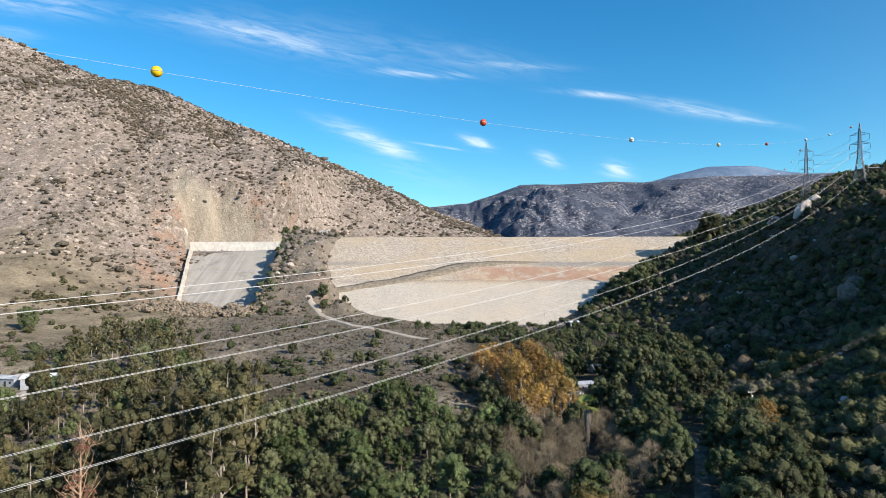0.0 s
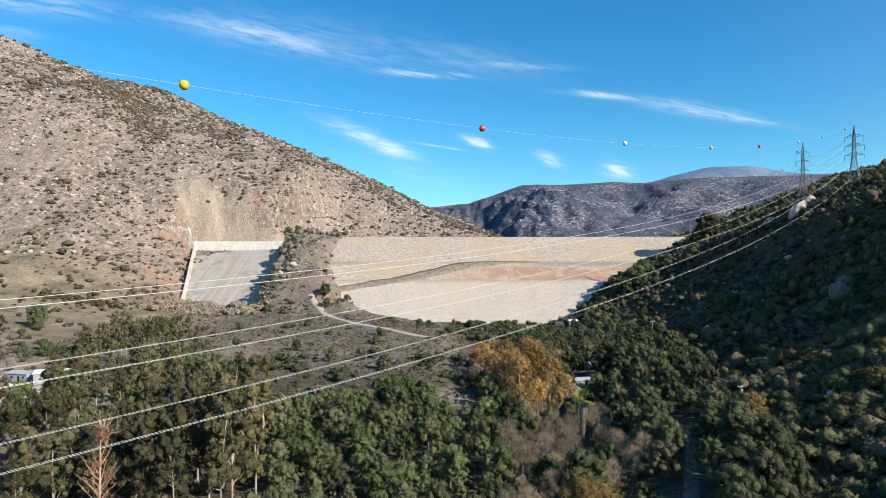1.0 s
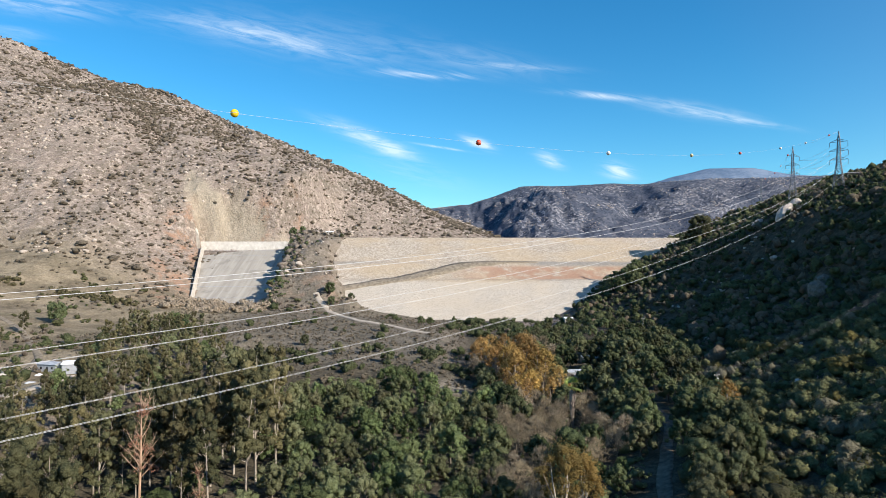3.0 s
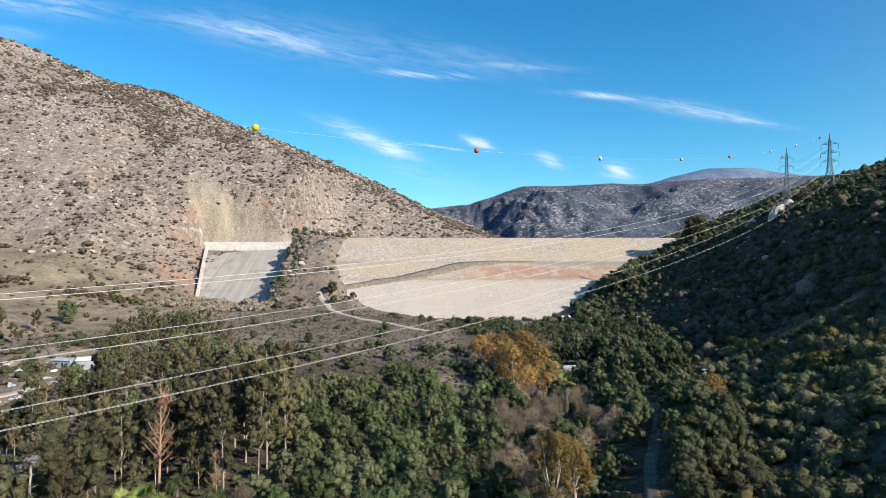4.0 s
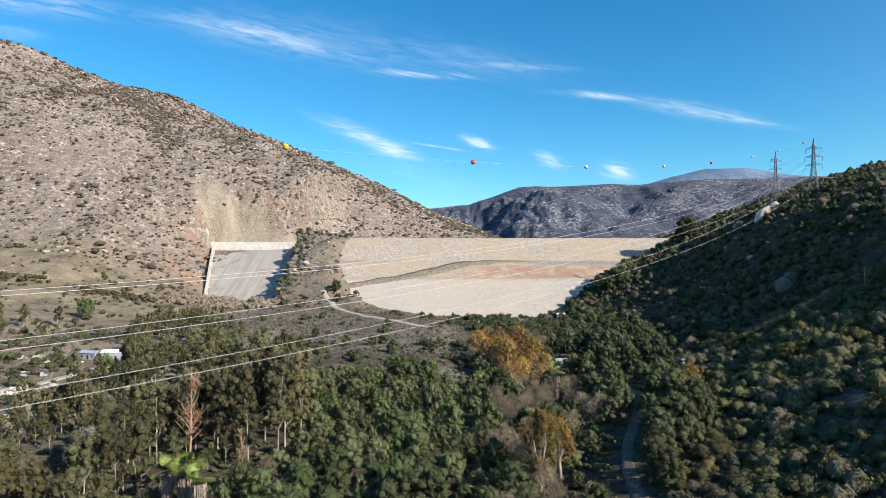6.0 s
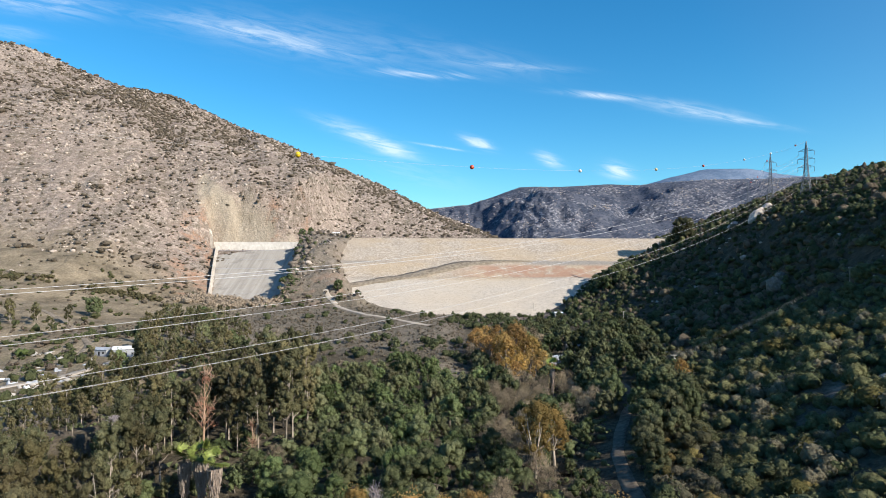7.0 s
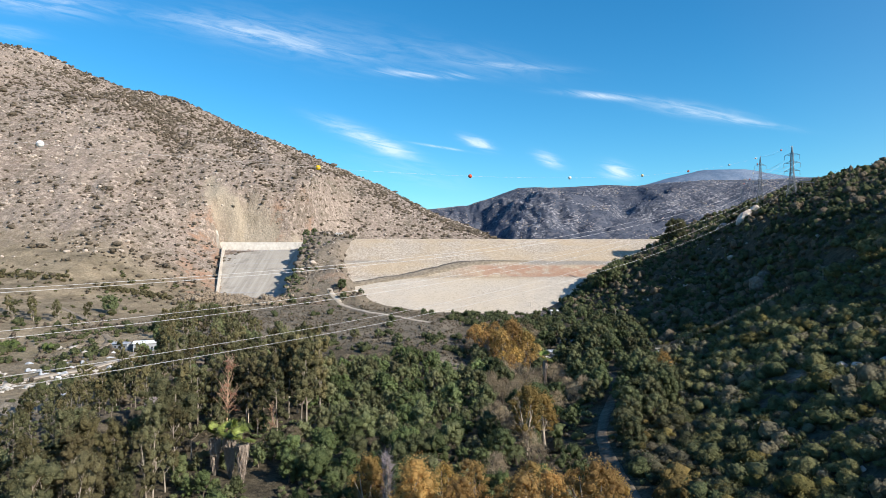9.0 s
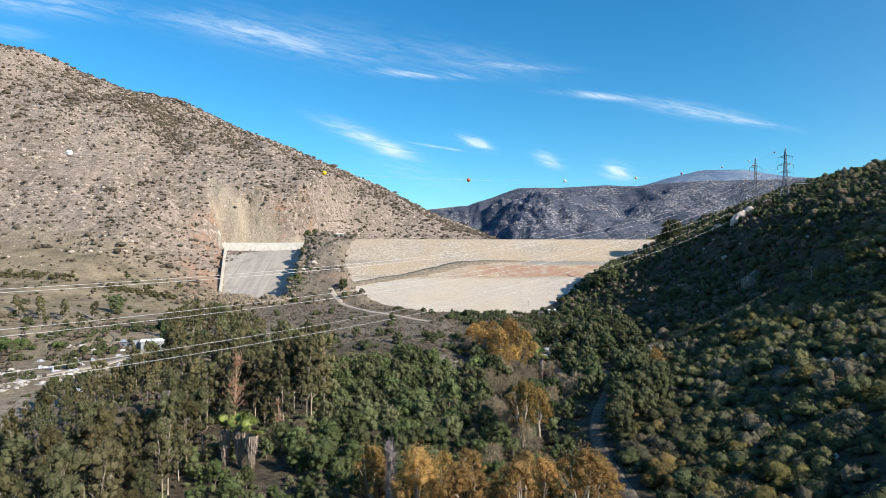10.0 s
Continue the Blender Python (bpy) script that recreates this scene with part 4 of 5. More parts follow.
def date_palm(seed):
    r = np.random.default_rng(seed)
    t = thing("date_palm", "young palm with long arching feather fronds", "palm", "feather palms")
    part("trunk", mesh_of("trunk", *tube([(0, 0, -0.6), (0, 0, 2.4), (0, 0, 3.6)], [0.45, 0.4, 0.45], 8), M_BARK, True), t)
    v, f = [], []
    for i in range(40):
        ang, el = i * 2.4, r.uniform(0.1, 1.3)
        d = np.array([math.cos(ang), math.sin(ang), 0])
        L = r.uniform(3.2, 4.6)
        q = lambda s: np.array([0, 0, 3.6]) + d * L * s * math.cos(el) + np.array([0, 0, L * (math.sin(el) * s - 0.75 * s * s)])
        side = np.array([-d[1], d[0], 0])
        for s in np.linspace(0.12, 0.98, 16):
            for sg in (-1, 1):
                a, b = q(s), q(s + 0.05)
                w = 0.75 * math.sin(math.pi * min(0.97, s * 0.85 + 0.12))
                o = len(v)
                v.extend([a, b, b + side * sg * w + d * 0.3 - np.array([0, 0, 0.22])])
                f.append((o, o + 1, o + 2))
    part("crown", mesh_of("crown", np.array(v), np.array(f), M_THICKET), t, "arching feather fronds")
    return t


# ---- vegetation: places ----
def edge(y, *p):
    return float(np.interp(y, [a for a, _ in p], [b for _, b in p]))


def euc_west(y):
    return edge(y, (-20, -70), (20, -104), (60, -130), (95, -138), (130, -136), (160, -136), (195, -148), (230, -158), (260, -166), (300, -178), (340, -190), (352, -190))


def euc_east(y):
    return edge(y, (-20, -52), (20, -66), (60, -74), (100, -82), (114, -64), (150, -46), (210, -62), (250, -84), (300, -118), (340, -150), (352, -160))


def creek(y):
    return edge(y, (0, 22), (100, 14), (200, 18), (290, 14), (360, 22), (470, 60))


def zone(x, y):
    """The kind of tree that stands at a place, or nothing."""
    if (x + 47) ** 2 + (y - 84) ** 2 < 90 or abs(x + 82) < 9 and 118 < y < 137 or abs(x + 55) < 6 and 80 < y < 104 or abs(x + 66) < 10 and 84 < y < 102 or abs(x - (y + 99) * 0.108) < 5 and 84 < y < 106 or abs(x + 74) < 16 and 112 < y < 131:
        return None          # small clearings by the palms and dead tree, fitted to the camera's view
    rx = edge(y, (-50, 52), (0, 50), (40, 48), (62, 47.5), (80, 48.5), (100, 50), (120, 53), (141, 60), (163, 69), (187, 79), (220, 80), (262, 74), (300, 66))
    if -(8.0 if y < 55 else 9.5 if y < 150 else 5.5) < x - rx < 4.6 and y < 300:
        return None          # the road, cleared wider on its left so the camera sees it
    if 203 < y < 264 and -0.51 < x / (y + 99) < -0.455:
        return None          # view corridor from the camera to the sheds, without trees
    if y < 68 and -27 < x < 36:
        return "sycamore" if rng.random() < 0.62 else "willow"
    if euc_west(y) < x < euc_east(y) and y < 352:
        return "euc" if rng.random() < 0.8 else "willow"
    if abs(x - (y + 99) * 0.1567) < 4.5 and 172 < y < 203:
        return None          # the camera's line of sight to the creek palm, left open
    if euc_east(y) <= x < creek(y) and y < 258 - 0.30 * max(0, -x - 15):
        if 236 < y and -4 < x:
            return None
        return "willow"
    if creek(y) <= x < edge(y, (-20, 48), (97, 46), (137, 52), (170, 60), (230, 60), (300, 60), (350, 66)) and y < 352:
        if y < 58:
            return ("sycamore" if rng.random() < 0.6 else "willow") if x < 38 else "bare"
        if 225 < y < 330 and (24 if y < 290 else 10) < x < 52:
            return "sycamore"
        if 165 < y <= 225:
            return "bare" if rng.random() < 0.82 else "oak"
        return "oak" if rng.random() < 0.5 else ("bare" if rng.random() < 0.5 else "willow")
    if y > 100 and 46 < x < edge(y, (100, 60), (140, 84), (190, 98), (260, 112), (330, 128), (420, 142), (450, 150)) and y < 452 and x > (y - 300) * 0.42:
        if 52 < x < 76 and 254 < y < 300 or 72 < x < 88 and 296 < y < 325:
            return None      # yard of the small houses
        return "oak"
    return None


SPACING = {"euc": 7.0, "willow": 7.1, "oak": 8.2, "sycamore": 7.6, "bare": 6.6}


def scatter_trees():
    kinds = {
        "euc": [eucalyptus(100 + i) for i in range(6)],
        "willow": [willow(200 + i) for i in range(5)],
        "oak": [oak(300 + i) for i in range(5)],
        "sycamore": [sycamore(400 + i) for i in range(4)],
        "bare": [bare_willow(500 + i) for i in range(3)],
        "far_euc": [eucalyptus(120 + i, True) for i in range(4)],
        "far_willow": [willow(220 + i, True) for i in range(4)],
        "far_oak": [oak(320 + i, True) for i in range(4)],
    }
    used = {id(k): False for ks in kinds.values() for k in ks}
    placed = np.zeros((0, 3))
    r = np.random.default_rng(11)
    for i in range(26000):
        x, y = (r.uniform(-340, 150), r.uniform(12, 470)) if i % 4 else (r.uniform(-130, 60), r.uniform(12, 300))
        if x < -0.76 * (y + 112) - 8:
            continue
        k = zone(x, y)
        if k is None:
            continue
        s = SPACING[k] * (0.68 if k == "euc" and x < -95 and y < 140 else 1)
        if len(placed) and np.min(np.hypot(placed[:, 0] - x, placed[:, 1] - y) / (0.5 * (placed[:, 2] + s))) < 1:
            continue
        placed = np.vstack([placed, (x, y, s)])
        pool = kinds["far_" + k if y > 130 and k in ("euc", "willow", "oak") else k]
        src = pool[int(r.integers(len(pool)))]
        tall = {"euc": r.uniform(0.62, 1.18), "willow": r.uniform(0.55, 1.4), "oak": r.uniform(0.75, 1.25), "sycamore": r.uniform(0.75, 1.1), "bare": r.uniform(0.7, 1.1)}[k]
        if k == "euc" and -75 < x < -48 and 140 < y < 215:
            tall = r.uniform(1.15, 1.38)
        if k == "euc" and y > 230:
            tall *= 0.72
        if k == "euc" and x < -100 - 0.1 * max(0, y - 150):
            tall = r.uniform(0.34, 0.48) if y < 130 else r.uniform(0.48, 0.66)
        if k == "oak" and y > 330:
            tall *= 0.66 if y < 385 else 0.44
        if k == "willow" and y < 100 and x < -40:
            tall *= 0.8
        if y < 150 and 28 < x < 50:
            tall *= 0.72     # trees lowered here to leave the road in the camera's view
        m = on_ground(x, y, r.uniform(0, 6.28), 0.2, tall)
        if not used[id(src)]:
            used[id(src)] = True
            src.matrix_basis = m
        else:
            c = copy_thing(src, m)
            c.matrix_basis = m
    return len(placed)


scatter_trees()


def put(src, spots):
    for i, (x, y, turn, s) in enumerate(spots):
        m = on_ground(x, y, turn, 0.3, s)
        if i == 0:
            src.matrix_basis = m
        else:
            copy_thing(src, m).matrix_basis = m


put(dead_tree(601), [(-81, 135, 0.3, 1.15), (-97, 128, 2.0, 0.72), (-62, 128, 4.0, 0.55)])
put(fan_palm(611, 11.0, "stout fan palm with shaggy skirt in a cluster"), [(-66, 96, 0, 1.2), (-61, 92, 1.1, 1.15), (-71, 97, 2.2, 1.1)])
put(fan_palm(612, 13.4, "tall fan palm with shaggy dry skirt beside the creek", 0.55), [(47.5, 201, 0, 1.1)])
put(eucalyptus(652), [(-131, 198, 0, 0.8), (-137, 206, 1, 0.8), (-134, 202, 4, 0.74), (-127, 190, 2, 0.8), (-122, 196, 5, 0.8)])
put(eucalyptus(651), [(-290, 320, 0, 0.6), (-283, 328, 1, 0.66), (-275, 318, 2, 0.7), (-266, 330, 3, 0.6), (-262, 321, 4, 0.55), (-246, 329, 5, 0.62), (-301, 331, 1, 0.6), (-238, 300, 2, 0.55), (-312, 318, 3, 0.7)])


def bleached_tree(seed, H, label, tuft):
    """A straight dead trunk with broken stubs, and a pale tuft or a shaggy frayed top."""
    r = np.random.default_rng(seed)
    wood = [tube([(r.normal() * 0.08, r.normal() * 0.08, H * f) for f in np.linspace(-0.03, 1, 10)], np.linspace(0.36, 0.2, 10) if tuft else np.array((0.8, 0.75, 0.66, 0.7, 0.55, 0.6, 0.45, 0.4, 0.2, 0.06)), 7)]
    for i in range(9):
        f = r.uniform(0.35, 0.97)
        ang = r.uniform(0, 6.28)
        wood.append(limb(r, (0, 0, H * f), (math.cos(ang) * 1.2, math.sin(ang) * 1.2, H * f + r.uniform(0.3, 1.4)), 0.10, 0.03, k=4, n=2))
    crown = None
    if tuft:
        crown = leaves(r, r.normal(size=(9, 3)) * (1.0, 1.0, 0.4) + (0, 0, H), np.full((9, 3), 0.7), 40, 0.16, 0.5, 0.6)
    else:
        q = np.stack([np.zeros(9), np.zeros(9), np.linspace(0.35, 0.95, 9) * H], -1)
        crown = leaves(r, q, np.tile((0.75, 0.75, 1.0), (9, 1)), 80, 0.5, 0.4, 0, twig=True)
    return tree_kind("bleached_snag", label, "tree", "dead trees", wood, crown, M_PALEBARK, M_PALETWIG)


put(bleached_tree(641, 24.0, "tall straight dead trunk with a pale bleached tuft at its top", True), [(-88, 92, 0, 1.0)])
put(bleached_tree(642, 16.5, "shaggy grey broken palm snag among the sycamores", False), [(-14.5, 56, 0, 1.25)])
put(date_palm(621), [(22, 105, 0, 1.35), (-74, 131, 1.0, 1.3), (55, 428, 0.4, 1.0)])
put(willow(661), [(-72, 88, 0, 0.5), (-78, 88, 1, 0.75), (-81, 95, 2, 0.8), (-66, 84, 3, 0.5), (-73, 82, 4, 0.6), (-47, 92, 5, 1.0), (-44, 99, 1, 1.1), (-50, 106, 2, 1.15), (-60, 77, 3, 0.6), (40, 16, 1, 0.5)])
put(bare_willow(662), [(41, 30, 0, 0.8), (42, 40, 1, 0.7), (41, 49, 2, 0.7), (42, 22, 3, 0.6), (37, 24, 4, 0.8), (-58, 112, 1, 0.8), (-52, 118, 2, 0.9)])
put(sycamore(631), [(33, 256, 0, 1.35), (39, 264, 1, 1.7), (46, 257, 2, 1.35), (31, 284, 3, 1.05), (20, 315, 4, 1.0), (38, 240, 5, 0.95), (27, 114, 2.5, 1.5), (34, 122, 0.5, 1.15), (98, 186, 1.5, 0.85), (-7, 46, 0.4, 1.5), (31, 38, 1.7, 1.45), (-20, 62, 2.9, 1.2), (16, 40, 3.3, 1.4), (3, 40, 5.3, 1.4), (23, 50, 2.3, 1.2), (36, 46, 1.1, 1.1)])
put(oak(641), [(-253, 371, 0, 1.25), (-18, 437, 1, 0.6), (-11, 440, 2, 0.55), (-97, 497, 3, 0.75), (-82, 508, 1, 0.6), (158, 508, 1, 1.5), (166, 516, 2, 1.4), (150, 500, 4, 1.3), (174, 528, 3, 1.3), (163, 500, 5, 1.2), (254, 578, 2, 2.3), (248, 584, 4, 1.4), (262, 590, 1, 1.2), (-101, 513, 3, 1.0), (-83, 540, 5, 0.95), (-78, 536, 1, 0.7), (-104, 624, 2, 0.7), (-165, 640, 5, 0.8), (-158, 652, 1, 0.7), (-60, 318, 2, 0.7), (-85, 345, 3, 0.6), (-30, 300, 4, 0.7), (-45, 322, 1, 0.6), (-154, 618, 2, 0.4), (-112, 640, 1, 0.45), (-104, 628, 3, 0.45), (150, 535, 2, 0.8), (140, 515, 4, 0.8), (132, 500, 1, 0.75), (120, 490, 3, 0.7)])


# ---- brush and rocks, too many to count ----
def bush_variants(seed, n, clumps, count, size):
    r = np.random.default_rng(seed)
    out = []
    for i in range(n):
        c = r.normal(size=(clumps, 3)) * (0.34, 0.34, 0.15) * (0.3 if clumps == 1 else 1) + (0, 0, 0.36)
        out.append(leaves(r, c, np.tile((0.56, 0.56, 0.52), (clumps, 1)) * r.uniform(0.65, 1.2, (clumps, 1)), count, size, 0.78, 0.9, 0.78, 1.22))
    return out


def rock_variants(seed, n):
    r = np.random.default_rng(seed)
    out = []
    for i in range(n):
        bm = bmesh.new()
        bmesh.ops.create_icosphere(bm, subdivisions=1, radius=1.0)
        for v in bm.verts:
            v.co *= float(r.uniform(0.72, 1.2))
            v.co.z *= 0.75
        vv = np.array([v.co[:] for v in bm.verts])
        ff = np.array([[v.index for v in f.verts] for f in bm.faces])
        bm.free()
        out.append((vv, ff))
    return out


def spread(name, variants, xs, ys, sizes, mat, label, category, r, lift=0.0, flat=1.0, soft=True):
    """One mesh of many small things on the ground."""
    zs = height(xs, ys)
    vs, fs, o = [], [], 0
    for x, y, z, s in zip(xs, ys, zs, sizes):
        v, f = variants[int(r.integers(len(variants)))]
        a = r.uniform(0, 6.28)
        ca, sa = math.cos(a), math.sin(a)
        st = r.uniform(0.8, 1.25)
        vs.append(np.stack([(v[:, 0] * ca - v[:, 1] * sa) * s * st + x, (v[:, 0] * sa + v[:, 1] * ca) * s + y, v[:, 2] * s * flat + z + lift * s], -1))
        fs.append(f + o)
        o += len(v)
    return tagged(new(name, mesh_of(name, np.concatenate(vs), np.concatenate(fs), mat, soft)), label, category, kind="stuff")


def left_brush():
    r = np.random.default_rng(21)
    n = 56000
    x, y = r.uniform(-1000, 120, n), r.uniform(330, 1215, n)
    keep = (x > -0.76 * (y + 110)) & (np.where(x > -330, (y > 640) | ((y > 410) & (x < -238)), True)) & (height(x, y) > 9)
    dens = 0.62 + 0.22 * ((y < 660) & (y > 540)) - 0.42 * (y < 520) + 0.5 * fbm(x, y, 60, 4) - 1.1 * fbm(x * 0.9 + y * 0.35, y * 0.25 - x * 0.05, 75, 5, 0.55) + 0.15 * smooth(y, 650, 1100) + 0.45 * np.exp(-((x + 345) / 70) ** 2 - ((y - 620) / 120) ** 2) + 1.2 * np.exp(-((x + 520 + 0.35 * (y - 1000)) / 28) ** 2) * smooth(y, 850, 950)
    dens = dens + 0.5 * smooth(x, -240, -170) * (1 - smooth(y, 780, 860))
    keep &= r.random(n) < np.clip(dens, np.where(y < 520, 0.05, 0.18), 1.1) * 0.42
    el, er = chute_edges(y)
    keep &= (wedge(x, y, height(x, y)) < 0.4) | (r.random(n) < 0.06)
    keep &= ~((x > -300) & (x < -170) & (y > 640) & (y < 692))
    x, y = x[keep], y[keep]
    spread("hill_brush", bush_variants(22, 12, 1, 1, 0.16), x, y, (r.gamma(2.2, 0.95, len(x)) + 1.5) * (1 + 0.2 * smooth(y, 700, 1000)), M_SAGE, "scattered low olive brush on the dry hillside", "brush", r, 0, 0.68)
    n = 9000
    x, y = r.uniform(-262, -80, n), r.uniform(690, 900, n)
    sx, sy = (height(x + 2, y) - height(x - 2, y)) / 4, (height(x, y + 2) - height(x, y - 2)) / 4
    keep = (r.random(n) < 0.075 * np.sqrt(1 + sx ** 2 + sy ** 2)) & (np.hypot(sx, sy) > 1.1) & (wedge(x, y, height(x, y)) < 0.3)
    x, y = x[keep], y[keep]
    spread("slope_brush", bush_variants(25, 8, 1, 3, 0.16), x, y, r.gamma(2.0, 0.6, len(x)) + 1.1, M_SAGE, "low olive brush on the steep slope beside the cut", "brush", r, 0, 0.7)
    # the brush-choked gully that runs down from the ridge
    f = r.random(520)
    x, y = -560 + 185 * f + r.normal(size=520) * (9 + 16 * (1 - f)), 1040 - 245 * f + r.normal(size=520) * 14
    spread("gully_brush", bush_variants(24, 8, 1, 4, 0.16), x, y, r.gamma(2.2, 0.9, 520) + 1.6, M_SAGE, "dense dark brush filling a gully of the hillside", "brush", r, 0, 0.7)
    n = 11000
    x, y = r.uniform(-900, 110, n), r.uniform(430, 1200, n)
    keep = (x > -0.76 * (y + 110)) & np.where(x > -330, y > 660, True) & (r.random(n) < 0.30 + fbm(x, y, 50, 4) * 1.4 + 0.25 * smooth(y, 950, 1150))
    x, y = x[keep], y[keep]
    spread("hill_boulders", rock_variants(23, 6), x, y, np.minimum(r.gamma(2.0, 0.55, len(x)) + 0.4, 3.2), M_ROCK, "pale granite boulders strewn over the hillside", "boulders", r, 0.1, soft=False)


left_brush()


def far_rocks():
    r = np.random.default_rng(71)
    n = 9000
    x, y = r.uniform(-150, 1800, n), r.uniform(1650, 2620, n)
    keep = (fbm(x, y, 90, 5) > 0.0) & (x < 0.75 * y)
    x, y = x[keep], y[keep]
    spread("far_boulders", rock_variants(72, 6), x, y, r.gamma(1.6, 0.6, len(x)) + 0.5, M_ROCK, "pale rock outcrops dotting the far mountain", "boulders", r, 0.2, soft=False)


far_rocks()


def knob_brush():
    r = np.random.default_rng(31)
    n = 620
    x, y = r.uniform(-178, -72, n), r.uniform(470, 680, n)
    keep = (height(x, y) > 10) & (x > chute_edges(y)[1] + 7) & (knob(x, y) > 6)
    x, y = x[keep], y[keep]
    spread("spur_brush", bush_variants(32, 6, 2, 8, 0.18), x, y, r.gamma(2.5, 0.36, len(x)) + 0.5, M_BROWNBRUSH, "dry brown brush on the rocky spur", "brush", r)
    cy = r.uniform(545, 668, 150)
    cx = chute_edges(cy)[1] + r.uniform(5, 26, 150)
    spread("spur_crags", rock_variants(35, 8), cx, cy, np.minimum(r.gamma(2.0, 0.8, 150) + 0.8, 4.5), M_SHADEROCK, "dark broken crags along the lip above the chute", "boulders", r, 0.2, soft=False)
    cy = r.uniform(500, 660, 130)
    cx = chute_edges(cy)[1] + r.gamma(2.0, 4.0, 130) + 3
    spread("lip_brush", bush_variants(36, 6, 3, 14, 0.14), cx, cy, r.gamma(2.5, 0.6, 130) + 1.0, M_CHAPDARK, "dark green bushes along the lip above the chute", "brush", r)
    k = r.random(len(x)) < 0.20
    spread("spur_green_brush", bush_variants(33, 6, 2, 12, 0.16), x[k] + 2, y[k] - 2, r.gamma(2.5, 0.5, k.sum()) + 0.8, M_CHAP, "dark green bushes on the rocky spur", "brush", r)
    k = r.random(len(x)) < 0.75
    spread("spur_rocks", rock_variants(34, 6), x[k] + 1.5, y[k] - 1.5, np.minimum(r.gamma(1.4, 0.35, k.sum()) + 0.3, 1.9) * (0.35 + 0.65 * smooth(y[k], 515, 560)), M_ROCK, "pale broken granite on the rocky spur", "boulders", r, 0.2, soft=False)


knob_brush()


def field_brush():
    r = np.random.default_rng(41)
    n = 9000
    x, y = r.uniform(-215, 130, n), r.uniform(262, 530, n)
    keep = (x < np.where(y > 400, 125, 14)) & (np.where(x > -60, y < 492, True)) & (y > 290 - 0.12 * x - 25) & (knob(x, y) < 12) & (r.random(n) < 0.75)
    el, er = chute_edges(y)
    keep &= ~((x > el - 6) & (x < er + 4) & (y > 518))
    tr = np.interp(y, [388, 402, 419, 429, 440, 466, 493, 506, 514], [-8, -26, -39, -53, -67, -84, -101, -110, -114])
    keep &= (np.abs(x - tr) > 7.5) | (y < 386)
    x, y = x[keep], y[keep]
    spread("field_brush", bush_variants(42, 8, 1, 6, 0.20), x, y, r.gamma(3.0, 0.25, len(x)) + 0.6, M_BROWNBRUSH, "grey-brown dry brush covering the field", "brush", r, 0, 0.8)
    k = (r.random(len(x)) < 0.012) | ((x > 8) & (y > 400) & (r.random(len(x)) < 0.3)) | ((y < 330) & (fbm(x, y, 24, 3) > 0.12) & (r.random(len(x)) < 0.35))
    spread("field_green_brush", bush_variants(43, 6, 3, 14, 0.14), x[k], y[k], r.gamma(3.0, 0.6, k.sum()) + 1.2, M_OAK, "green bushes dotted over the brown field", "brush", r)
    # pale reeds and bare willows below the chute
    n = 420
    x, y = r.uniform(-240, -150, n), r.uniform(470, 524, n)
    spread("chute_foot_brush", bush_variants(44, 6, 3, 24, 0.14), x, y, r.gamma(2.2, 0.7, n) + 1.0, M_TANBRUSH, "tan leafless brush at the foot of the chute", "brush", r)


field_brush()


